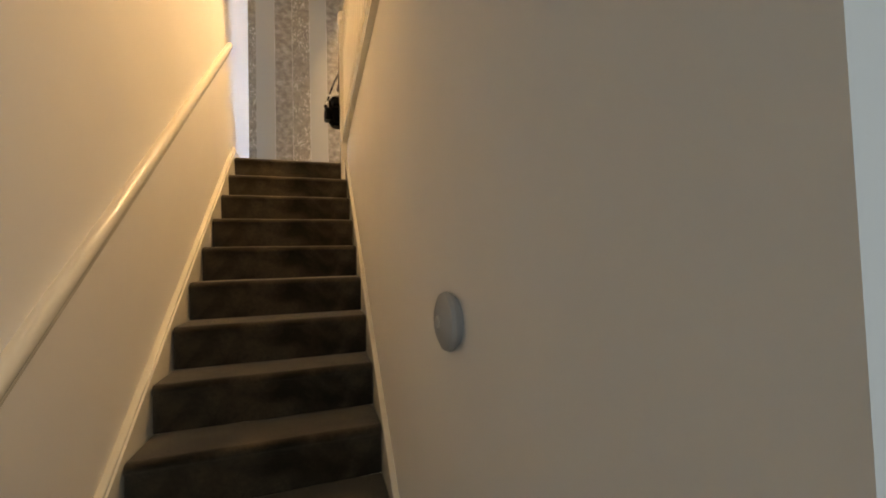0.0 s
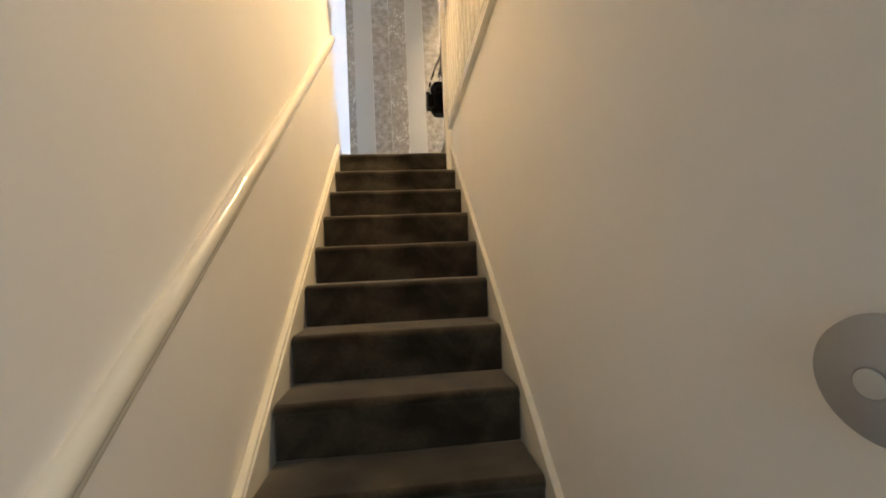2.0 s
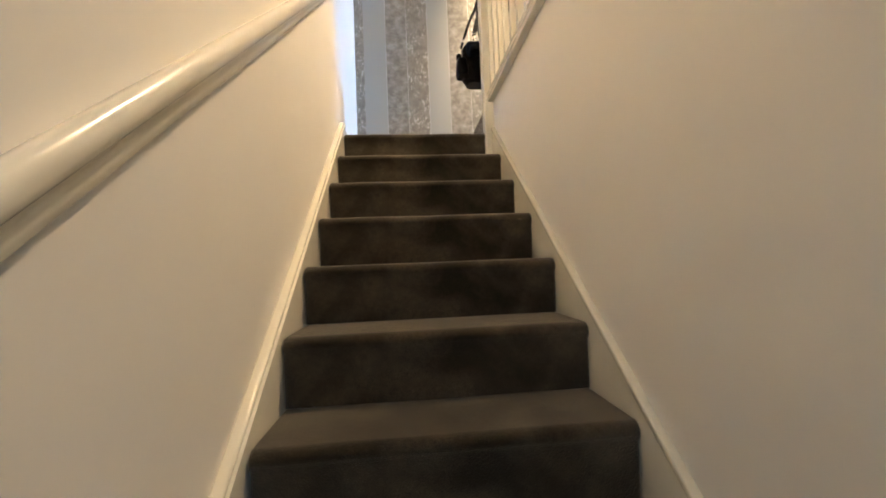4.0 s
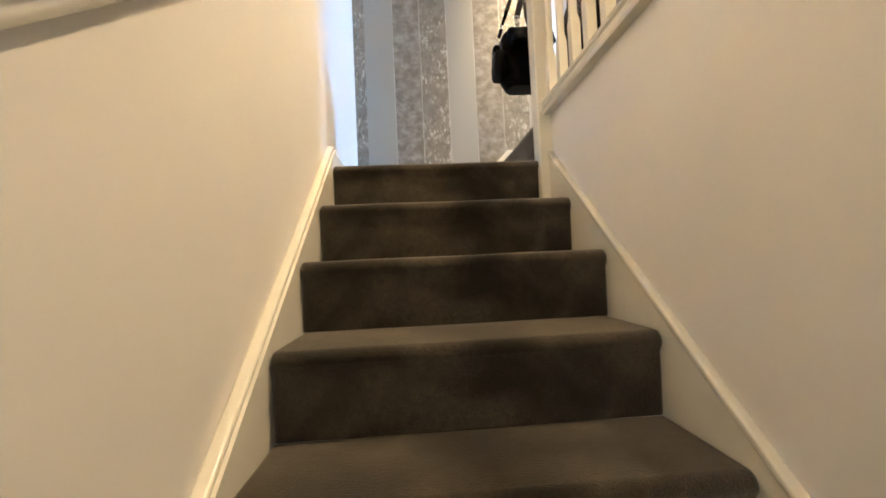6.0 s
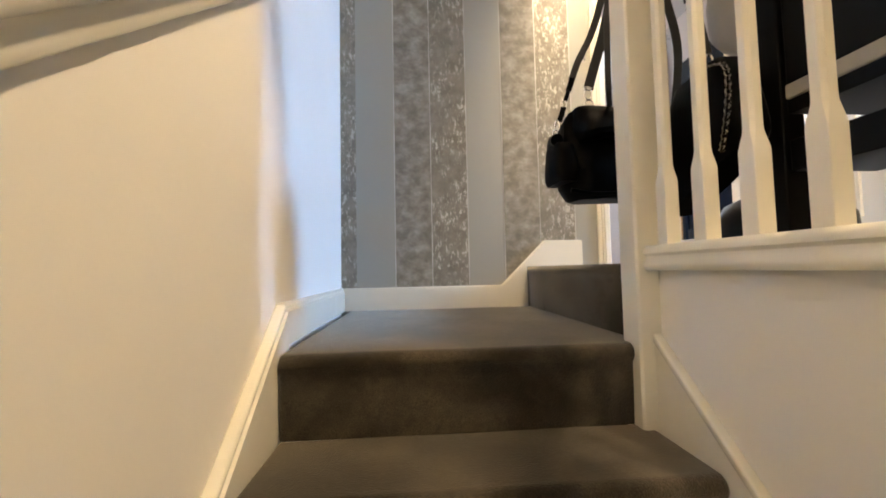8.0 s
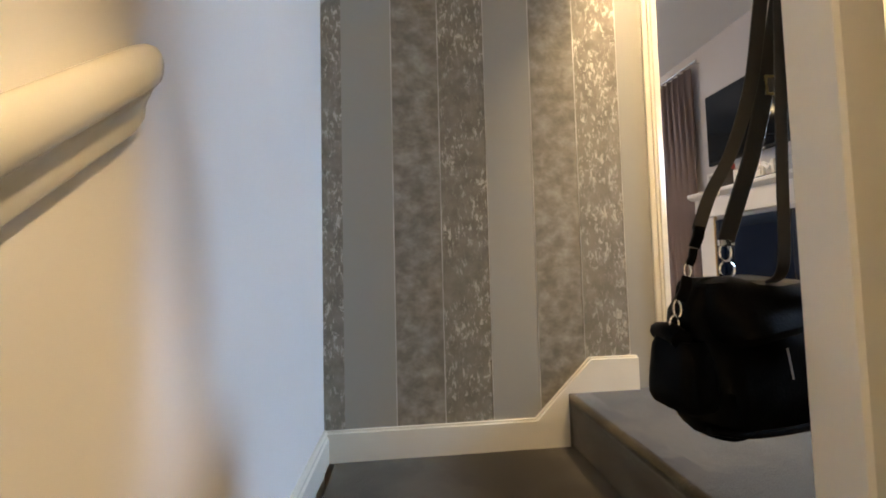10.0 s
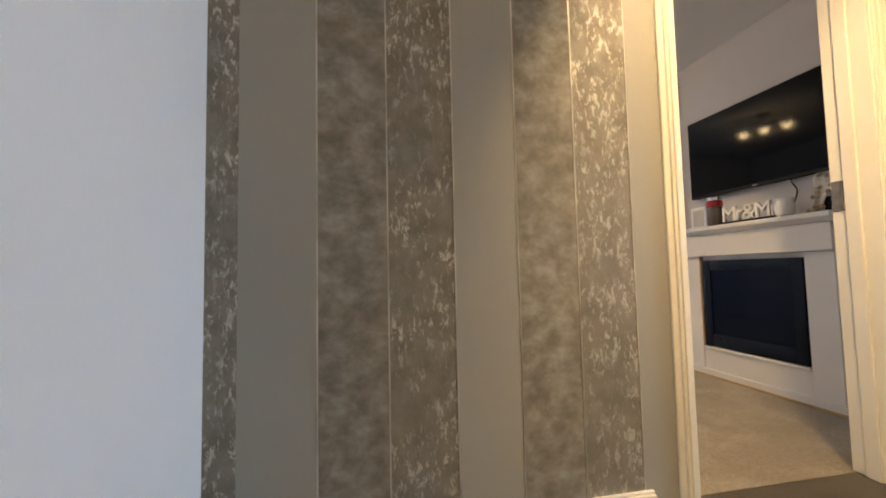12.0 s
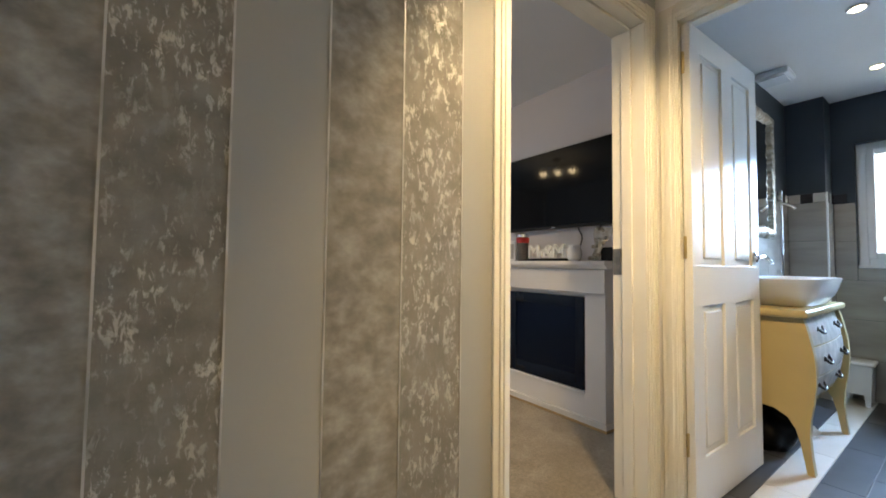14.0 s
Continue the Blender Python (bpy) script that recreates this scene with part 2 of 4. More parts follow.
def ring(bm, levels, mat=0, cap=True):
    """Skins a stack of rings, each a list of points of equal count."""
    vs = [[bm.verts.new(p) for p in lv] for lv in levels]
    n = len(vs[0])
    for u, w in zip(vs, vs[1:]):
        for i in range(n):
            bm.faces.new((u[i], u[(i + 1) % n], w[(i + 1) % n], w[i])).material_index = mat
    if cap:
        bm.faces.new(list(reversed(vs[0]))).material_index = mat
        bm.faces.new(vs[-1]).material_index = mat


def turned(bm, profile, m=None, seg=24, mat=0, sx=1.0, sy=1.0):
    """A turned body: (radius, height) pairs about z, moved by m."""
    m = m or Matrix()
    ring(bm, [[m @ Vector((r * sx * math.cos(2 * math.pi * i / seg), r * sy * math.sin(2 * math.pi * i / seg), h)) for i in range(seg)] for r, h in profile], mat)


def tube(bm, points, r, seg=8, mat=0, flat=1.0):
    """A tube (or a strap, when flat is small) along points."""
    levels = []
    pts = [Vector(p) for p in points]
    for i, p in enumerate(pts):
        way = (pts[min(i + 1, len(pts) - 1)] - pts[max(i - 1, 0)]).normalized()
        side = way.cross(Vector((0, 0, 1)) if abs(way.z) < 0.95 else Vector((1, 0, 0))).normalized()
        up = side.cross(way)
        levels.append([p + side * (r * math.cos(2 * math.pi * k / seg)) + up * (r * flat * math.sin(2 * math.pi * k / seg)) for k in range(seg)])
    ring(bm, levels, mat)


def curve_points(points, n=8):
    """Smooth points through the given ones."""
    out, p = [], [Vector(points[0]), *map(Vector, points), Vector(points[-1])]
    for a, b, c, d in zip(p, p[1:], p[2:], p[3:]):
        for k in range(n):
            t = k / n
            out.append(0.5 * (2 * b + (c - a) * t + (2 * a - 5 * b + 4 * c - d) * t * t + (3 * b - a - 3 * c + d) * t ** 3))
    return out + [p[-1]]


def finish(name, bm, mats, parent=None, smooth=False, sharp=38):
    bmesh.ops.recalc_face_normals(bm, faces=bm.faces)
    me = bpy.data.meshes.new(name)
    bm.to_mesh(me)
    bm.free()
    for m in mats if isinstance(mats, (list, tuple)) else [mats]:
        me.materials.append(m)
    if smooth:
        me.shade_smooth()
        me.set_sharp_from_angle(angle=radians(sharp))
    ob = new(name, me)
    if parent:
        ob.parent = parent
        ob.matrix_parent_inverse = parent.matrix_world.inverted()
    return ob


def base(name, x, y, z, label, category="", group="", kind=""):
    ob = new(name)
    ob.empty_display_size = 0.05
    ob.matrix_world = Matrix.Translation((x, y, z))
    bpy.context.view_layer.update()
    return tagged(ob, label, category, group, kind)


def slab(name, dims, mat, parent=None, bevel=0.0, smooth=False, seg=2):
    bm = bmesh.new()
    box(bm, *dims, bevel=bevel, seg=seg)
    return finish(name, bm, mat, parent, smooth or bevel > 0, 38 if seg > 2 else 17)


def wall(name, boxes, mat, label):
    bm = bmesh.new()
    for b in boxes:
        box(bm, *b)
    return tagged(finish(name, bm, mat), label, kind="structure")


# ---- the shell ----
wall("wall_west", [(XL - 0.1, XL, -5.4, YB2, -0.1, CEIL)], WALL, "smooth cream painted stair wall")
wall("wall_stair_east", [(XR, XR + 0.07, HALL_Y, 0.0, 0.0, 2.452)], WALL, "smooth cream painted wall beside the stairs")
paper_wall = wall("wall_north", [(XL, BED_L - 0.02, YB, YB2, LAND - 0.3, CEIL), (BED_R + 0.02, 4.85, YB2 - 0.02, YB2 + 0.005, UP - 0.2, CEIL), (BED_R + 0.02, XBATH2, YB, YB2 - 0.02, UP - 0.2, CEIL),
                  (BED_L - 0.02, BED_R + 0.02, YB, YB2, DOOR_TOP + 0.02, CEIL)], PAPER_PLAIN, "landing wall papered in grey and silver stripes")
wall("wall_bathroom_west", [(XBATH, XBATH2, BATH_N + 0.02, YB, UP - 0.2, CEIL), (XBATH, XBATH2, YS, BATH_S - 0.02, UP - 0.2, CEIL),
                            (XBATH, XBATH2, BATH_S - 0.02, BATH_N + 0.02, DOOR_TOP + 0.02, CEIL)], WALL, "cream painted landing wall with a bathroom doorway")
wall("wall_landing_south", [(XL - 0.1, XBATH2, YS - 0.1, YS, UP - 0.02, CEIL)], WALL, "cream painted wall closing the upper landing")
wall("ceiling_landing", [(XL - 0.1, XBATH2, YS - 0.1, YB2, CEIL, CEIL + 0.1)], CEILING, "white painted landing ceiling")
wall("ceiling_hall", [(XL - 0.1, XR, -5.4, YS - 0.1, 2.35, 2.45), (XR, 2.8, -5.4, HALL_Y, 2.35, 2.45)], CEILING, "white painted hall ceiling")
wall("floor_upper", [(XR + 0.002, XBATH, YS, 0.078, UP - 0.2, UP), (0.862, XBATH, 0.078, YB, UP - 0.2, UP), (BED_L, BED_R, YB, YB2, UP - 0.2, UP - 0.002)], CARPET, "dark taupe carpet on the upper landing")
wall("floor_hall", [(XL, 2.8, -5.4, HALL_Y, -0.1, 0.0), (XL, XR, HALL_Y, -2.4, -0.1, 0.0)], CARPET, "dark taupe carpet in the hall")
wall("wall_hall_south", [(XL - 0.1, 2.8, -5.5, -5.4, -0.1, 2.45)], WALL, "cream painted hall wall")
wall("wall_hall_east", [(2.7, 2.8, -5.4, HALL_Y, -0.1, 2.45)], WALL, "cream painted hall wall")
hall_paper = wall("wall_hall_north", [(XR + 0.07, 2.8, HALL_Y + 0.35, HALL_Y + 0.45, -0.1, 2.45)], PAPER_CRUSHED, "silver grey crushed-effect papered wall")
wall("ceiling_room_below", [(XR + 0.07, 2.8, HALL_Y, HALL_Y + 0.45, 2.35, 2.45)], CEILING, "white painted ceiling")
wall("floor_room_below", [(XR + 0.07, 2.8, HALL_Y, HALL_Y + 0.45, -0.1, 0.0)], CARPET, "dark taupe carpet")
wall("wall_bedroom_east", [(2.80, 2.90, YB2 + 0.005, 2.95, UP - 0.2, CEIL), (2.80, 2.90, 4.2, 4.8, UP - 0.2, CEIL), (2.80, 2.90, 2.95, 4.2, UP - 0.2, 3.3), (2.80, 2.90, 2.95, 4.2, 4.5, CEIL)], GREYWALL, "pale grey painted bedroom wall")
wall("wall_bedroom_west", [(-0.5, -0.4, YB2, 4.8, UP - 0.2, CEIL)], GREYWALL, "pale grey painted bedroom wall")
wall("wall_bedroom_south", [(-0.4, BED_L - 0.02, YB2, YB2 + 0.01, UP - 0.2, CEIL), (BED_R + 0.02, 2.80, YB2 + 0.005, YB2 + 0.01, UP - 0.2, CEIL), (BED_L - 0.02, BED_R + 0.02, YB2, YB2 + 0.01, DOOR_TOP + 0.02, CEIL)], GREYWALL, "pale grey painted bedroom wall")
wall("wall_bedroom_north", [(-0.5, 2.8, 4.6, 4.8, UP - 0.2, CEIL)], GREYWALL, "pale grey painted bedroom wall")
wall("ceiling_bedroom", [(-0.5, 2.9, YB2, 4.8, CEIL, CEIL + 0.1)], CEILING, "white painted bedroom ceiling")
wall("floor_bedroom", [(-0.4, 2.80, YB2, 4.6, UP - 0.2, UP)], BEDCARPET, "beige carpet in the bedroom")

# striped wallpaper, laid 2 mm proud of the wall
EDGES = [XL, 0.035, 0.217, 0.391, 0.566, 0.743, 0.920, 1.096, 1.209]
KINDS = [PAPER_CRUSHED, PAPER_PLAIN, PAPER_MOTTLED, PAPER_CRUSHED, PAPER_PLAIN, PAPER_MOTTLED, PAPER_CRUSHED, PAPER_PLAIN]
for a, b, m in zip(EDGES, EDGES[1:], KINDS):
    slab("wallpaper_stripe", (a, b, YB - 0.002, YB, LAND, CEIL), m, paper_wall)
for e in EDGES[2:8]:
    slab("foil_line", (e - 0.0018, e + 0.0018, YB - 0.0032, YB - 0.001, LAND, CEIL), PAPER_LINE, paper_wall)

# ---- staircase ----
stairs = base("staircase", 0.4, 0.0, 0.0, "straight carpeted stair flight with white painted strings", "stairs", kind="structure")
W = 0.853


def tread(width, depth, rise, r=0.022):
    """A carpeted step: rounded nosing, slightly bowed riser, rounded ends."""
    out = [(depth, 0.0), (depth, -rise), (0.014, -rise), (0.010, -rise * 0.5), (0.010, -0.045)]
    for k in range(9):
        a = math.pi + 0.5 - (math.pi / 2 + 0.5) * k / 8
        out.append((r + r * math.cos(a), -r + r * math.sin(a)))
    levels = []
    for x, inset in ((0.0, 0.010), (0.003, 0.004), (0.010, 0.0), (width * 0.25, -0.001), (width * 0.5, 0.0005), (width * 0.75, -0.001), (width - 0.010, 0.0), (width - 0.003, 0.004), (width, 0.010)):
        levels.append([(x, y + (inset if y < depth * 0.5 else 0), z - (inset * 0.8 if z > -rise * 0.5 else 0)) for y, z in out])
    bm = bmesh.new()
    ring(bm, levels)
    return bm


first = finish("step", tread(W, GOING + 0.012, RISE), CARPET, None, True)
first.matrix_world = Matrix.Translation((0, -GOING, LAND - RISE))
first.parent = stairs
first.matrix_parent_inverse = stairs.matrix_world.inverted()
for k in range(2, STEPS):
    s = new("step", first.data)
    s.parent = stairs
    s.matrix_parent_inverse = stairs.matrix_world.inverted()
    s.matrix_world = Matrix.Translation((0, -GOING * k, LAND - RISE * k))
land = finish("quarter_landing", tread(0.868, YB + 0.0, RISE), CARPET, None, True)
land.matrix_world = Matrix.Translation((0.0, 0, LAND))
land.parent = stairs
land.matrix_parent_inverse = stairs.matrix_world.inverted()
last = finish("step", tread(0.868, 0.08, RISE), CARPET, None, True)
last.matrix_world = Matrix.Translation((0.842, YB, UP)) @ Matrix.Rotation(radians(-90), 4, "Z")
last.parent = stairs
last.matrix_parent_inverse = stairs.matrix_world.inverted()


def string(name, x0, x1, b0, b1, lift):
    """A stair string: a sloping board with a rounded capping strip, from b0 to b1, along its top edge."""
    lo, hi = -GOING * STEPS - 0.02, 0.098
    line = lambda y: LAND + y * RISE / GOING
    bm = bmesh.new()
    prism(bm, [(lo, line(lo) - 0.26), (lo, line(lo) + lift - 0.014), (hi - 0.006, line(hi - 0.006) + lift - 0.014), (hi - 0.006, LAND - 0.2)], "x", x0, x1)
    levels = []
    w, h, r = (b1 - b0) / 2, 0.011, 0.006
    for y, k in ((lo, 1.0), (hi - 0.004, 1.0), (hi, 0.85)):
        ps = []
        for sx, sz, a0 in ((1, 1, 0), (-1, 1, 90), (-1, -1, 180), (1, -1, 270)):
            for q in range(4):
                a = radians(a0 + 30 * q)
                ps.append(((b0 + b1) / 2 + k * (sx * (w - r) + r * math.cos(a)), y, line(y) + lift - 0.011 + k * (sz * (h - r) + r * math.sin(a))))
        levels.append(ps)
    ring(bm, levels)
    return finish(name, bm, GLOSS, stairs, True)


string("string_board", XL, -0.002, XL, -0.010, 0.024)
string("string_board", W + 0.001, XR + 0.004, W - 0.003, XR + 0.003, 0.046)


# ---- skirting on the landing ----
def skirting(name, outline, axis, a, b):
    bm = bmesh.new()
    prism(bm, outline, axis, a, b)
    return finish(name, bm, GLOSS, None, False)


def skirt_profile(face, out, z, h, s):
    """Profile of a skirting board on a wall face: out is its thickness, s the side it grows to."""
    return [(face, z), (face + s * out, z), (face + s * out, z + h - 0.022), (face + s * out * 0.7, z + h - 0.016), (face + s * out * 0.7, z + h - 0.008), (face + s * out * 0.35, z + h), (face, z + h)]


tagged(skirting("baseboard", skirt_profile(XL, 0.020, LAND, 0.106, 1), "y", 0.0985, YB - 0.002), "white gloss skirting board on the quarter landing", kind="structure")
bm = bmesh.new()
SK = YB - 0.021
low, high = LAND + 0.098, UP + 0.118
outline = [(XL, LAND), (0.842, LAND), (0.842, UP), (1.118, UP), (1.118, high), (0.934, high), (0.721, low), (XL, low)]
prism(bm, outline, "y", SK, YB - 0.0021)
inner = [(XL, low - 0.0), (0.721, low), (0.934, high), (1.118, high), (1.118, high + 0.007), (0.931, high + 0.007), (0.718, low + 0.007), (XL, low + 0.007)]
prism(bm, inner, "y", SK + 0.008, YB - 0.0021)
tagged(finish("baseboard", bm, GLOSS), "white gloss skirting stepping up over the stair", kind="structure")


# ---- door casings ----
def casing(name, along, face, side, a, b, top, far, label, left=0.068, right=0.068, far_stop=True):
    """A door lining with architraves. along: the axis along the wall; face: the wall's near face, side: to which it shows; far: the far face."""
    ob = base(name, *((a, face, UP) if along == "x" else (face, a, UP)), label, "door frame", kind="structure")

    def piece(nm, u0, u1, v0, v1, z0, z1, bev=0.004):
        d = (u0, u1, v0, v1, z0, z1) if along == "x" else (v0, v1, u0, u1, z0, z1)
        return slab(nm, d, GLOSS, ob, bev)
    v0, v1 = min(face, far), max(face, far)
    lin = 0.022
    piece("jamb", a - lin, a, v0 - 0.001, v1 + 0.001, UP, top + lin, 0.002)
    piece("jamb", b, b + lin, v0 - 0.001, v1 + 0.001, UP, top + lin, 0.002)
    piece("head", a, b, v0 - 0.001, v1 + 0.001, top, top + lin, 0.002)
    mid = face + (far - face) * 0.38
    m0, m1 = min(mid, mid + (far - face) * 0.30), max(mid, mid + (far - face) * 0.30)
    piece("door_stop", a, a + 0.011, m0, m1, UP, top - 0.011, 0.002)
    if far_stop:
        piece("door_stop", b - 0.011, b, m0, m1, UP, top - 0.011, 0.002)
    piece("door_stop", a + 0.011, b - 0.011, m0, m1, top - 0.011, top, 0.002)
    for wd, lift, shift in ((1.0, 0.009, 0.0), (0.62, 0.015, 0.10), (0.26, 0.019, 0.30)):
        for s0, grow, wide in ((a - 0.005, -1, left), (b + 0.005, 1, right)):
            p, q = s0 + grow * wide * shift, s0 + grow * wide * (shift + wd * (1 - shift * 0.6))
            q = min(max(q, s0 - wide), s0 + wide)
            piece("architrave", min(p, q), max(p, q), min(face, face + side * lift), max(face, face + side * lift), UP, top + 0.005 + wide * shift + wide * wd * (1 - shift * 0.6), 0.003)
        t0 = top + 0.005 + 0.068 * shift
        t1 = min(t0 + 0.068 * wd * (1 - shift * 0.6), top + 0.073)
        piece("architrave", a - 0.004, b + 0.004, min(face, face + side * (lift - 0.0006)), max(face, face + side * (lift - 0.0006)), t0, t1, 0.003)
    return ob


bed_case = casing("door_1_frame", "x", YB, -1, BED_L, BED_R, DOOR_TOP, YB2 + 0.01, "white gloss bedroom door frame with moulded architrave", 0.064, 0.076)
casing("door_2_frame", "y", XBATH, -1, BATH_S, BATH_N, DOOR_TOP, XBATH2 + 0.0, "white gloss bathroom door frame with moulded architrave", 0.068, 0.064, False)
bm = bmesh.new()
box(bm, BED_R - 0.0025, BED_R + 0.001, 1.050, 1.088, 3.408, 3.520, 0.0012)
box(bm, BED_R - 0.013, BED_R - 0.002, 1.0465, 1.0505, 3.412, 3.516, 0.0015)
finish("strike_plate", bm, varied("dull_steel", (0.20, 0.18, 0.15), (0.30, 0.27, 0.22), 30.0, 0.45, metal=0.9), bed_case, True, 18)


# ---- panelled door leaf ----
def door_leaf(width, height, thick=0.035):
    """A four-panel moulded leaf, hinged at x = 0, growing to +x, with its face towards -y."""
    bm = bmesh.new()
    box(bm, 0.001, width - 0.001, -thick / 2 + 0.011, thick / 2 - 0.011, 0.001, height - 0.001)
    stile, mid = 0.092, 0.115
    rows = [(0.205, 0.808), (0.975, 1.86)]
    xs = [(stile, (width - mid) / 2), ((width + mid) / 2, width - stile)]
    for s in (-1, 1):
        f0, f1 = (-thick / 2, -thick / 2 + 0.012) if s < 0 else (thick / 2 - 0.012, thick / 2)
        cuts = [0.0] + [v for r in rows for v in r] + [height]
        for a, b in zip(cuts[::2], cuts[1::2]):
            box(bm, 0, width, f0, f1, a, b, 0.0025)
        for a, b in rows:
            for u, v in ((0, stile), (xs[0][1], xs[1][0]), (width - stile, width)):
                box(bm, u, v, f0 + 0.0003, f1 - 0.0003, a - 0.004, b + 0.004, 0.0025)
            for u, v in xs:
                box(bm, u + 0.026, v - 0.026, f0 + (0.003 if s < 0 else 0), f1 - (0.003 if s > 0 else 0), a + 0.026, b - 0.026, 0.007)
    return bm


leaf = base("door_2", 2.174, 0.8425, UP + 0.008, "white four-panel bathroom door standing open", "door", kind="structure")
panel = finish("leaf", door_leaf(0.733, 1.965, 0.032), DOORPAINT, None, True, 17)
bm = bmesh.new()
for s in (-1, 1):
    turned(bm, [(0.004, 0), (0.026, 0.001), (0.026, 0.007), (0.011, 0.010), (0.010, 0.042), (0.004, 0.044)], pose(0.678, s * 0.0161, 1.02, -90 * s if s > 0 else 90, 0, 0), 20)
    tube(bm, curve_points([(0.678, s * 0.056, 1.02), (0.638, s * 0.060, 1.022), (0.578, s * 0.058, 1.015), (0.560, s * 0.054, 1.012)], 5), 0.008)
handle = finish("handle", bm, CHROME, None, True)
bm = bmesh.new()
for z in (0.22, 1.0, 1.76):
    box(bm, -0.002, 0.001, 0.005, 0.014, z, z + 0.09, 0.0005)
    tube(bm, [(-0.004, 0.011, z), (-0.004, 0.011, z + 0.09)], 0.0045)
hinge = finish("hinge", bm, BRASS, None, True)
for o in (panel, handle, hinge):
    o.parent = leaf
leaf.matrix_world = pose(2.174, 0.8425, UP + 0.008, 0, 0, -1.3)

# ---- balustrade ----
bal = base("balustrade", 0.856, 0.012, LAND, "white painted balustrade with square chamfered spindles", "banister", kind="structure")


def post(bm, cx, cy, half, z0, z1, cham=0.010):
    levels = []
    for z in (z0, z1):
        c, h = cham, half
        levels.append([(cx + a, cy + b, z) for a, b in ((-h, -h + c), (-h + c, -h), (h - c, -h), (h, -h + c), (h, h - c), (h - c, h), (-h + c, h), (-h, h - c))])
    ring(bm, levels)


bm = bmesh.new()
post(bm, 0.856, 0.012, 0.037, LAND - 0.38, 3.52, 0.005)
box(bm, 0.811, 0.901, -0.033, 0.057, 3.52, 3.545, 0.006)
turned(bm, [(0.030, 0), (0.042, 0.012), (0.046, 0.035), (0.036, 0.062), (0.012, 0.078), (0.002, 0.080)], pose(0.856, 0.012, 3.545), 20)
finish("newel_post", bm, GLOSS, bal, True)
bm = bmesh.new()
post(bm, 0.865, YS + 0.045, 0.0435, UP - 0.1, 3.52, 0.006)
finish("newel_post", bm, GLOSS, bal, True)
Y0, Y1 = YS + 0.09, -0.0252
bm = bmesh.new()
prism(bm, [(0.841, 2.452), (0.836, 2.460), (0.836, 2.468), (0.842, 2.476), (0.842, 2.484), (0.836, 2.490), (0.836, 2.500), (0.842, 2.508), (0.906, 2.508), (0.912, 2.500), (0.912, 2.452)], "y", Y0, Y1)
finish("base_rail", bm, GLOSS, bal, True)
bm = bmesh.new()
prism(bm, [(0.838, 3.38), (0.838, 3.395), (0.846, 3.41), (0.838, 3.428), (0.845, 3.445), (0.865, 3.452), (0.885, 3.445), (0.892, 3.428), (0.884, 3.41), (0.892, 3.395), (0.892, 3.38)], "y", Y0, Y1)
finish("handrail", bm, GLOSS, bal, True)


def spindle(bm):
    """A square spindle with its corners stopped off and chamfered between the ends."""
    levels = []
    for z, h, c in ((0.0, 0.0155, 0.001), (0.138, 0.0155, 0.001), (0.146, 0.0150, 0.0022), (0.168, 0.0126, 0.0052), (0.178, 0.0122, 0.0055), (0.696, 0.0122, 0.0055), (0.706, 0.0126, 0.0052), (0.728, 0.0150, 0.0022), (0.736, 0.0155, 0.001), (0.874, 0.0155, 0.001)):
        levels.append([(a, b, z) for a, b in ((-h, -h + c), (-h + c, -h), (h - c, -h), (h, -h + c), (h, h - c), (h - c, h), (-h + c, h), (-h, h - c))])
    ring(bm, levels)


bm = bmesh.new()
spindle(bm)
sp = finish("spindle", bm, GLOSS, bal, False)
sp.matrix_world = Matrix.Translation((0.861, -0.084, 2.507))
for k in range(1, 19):
    s = new("spindle", sp.data)
    s.parent = bal
    s.matrix_parent_inverse = bal.matrix_world.inverted()
    s.matrix_world = Matrix.Translation((0.861, -0.084 - 0.1095 * k, 2.507))

# ---- wall handrail ----
rail = base("handrail", XL, 0.0, 3.0, "white gloss moulded handrail fixed along the stair wall", "handrail", kind="structure")
slope = 0.872
prof = [(0.0, 0.0), (0.018, 0.0), (0.021, 0.004), (0.021, 0.014), (0.024, 0.024), (0.030, 0.034), (0.034, 0.042), (0.034, 0.046), (0.041, 0.047), (0.047, 0.053), (0.050, 0.063), (0.050, 0.075), (0.046, 0.087), (0.037, 0.096), (0.026, 0.099), (0.013, 0.097), (0.0, 0.092)]
low_y = -2.95
bm = bmesh.new()
levels = []
for y, sc in ((low_y, 1.0), (-0.040, 1.0), (-0.020, 0.97), (-0.008, 0.88), (-0.003, 0.72)):
    levels.append([(XL + 0.76 * px * sc, y, 3.108 + slope * (y + 0.005) + 0.05 + (pz - 0.05) * sc) for px, pz in prof])
ring(bm, levels)
finish("rail", bm, GLOSS, rail, True)

# ---- lamps ----
GLOWING = material("lamp_glow", (1, 0.9, 0.75), 0.4)
GLOWING.node_tree.nodes["Principled BSDF"].inputs["Emission Color"].default_value = (1.0, 0.80, 0.52, 1)
GLOWING.node_tree.nodes["Principled BSDF"].inputs["Emission Strength"].default_value = 18.0


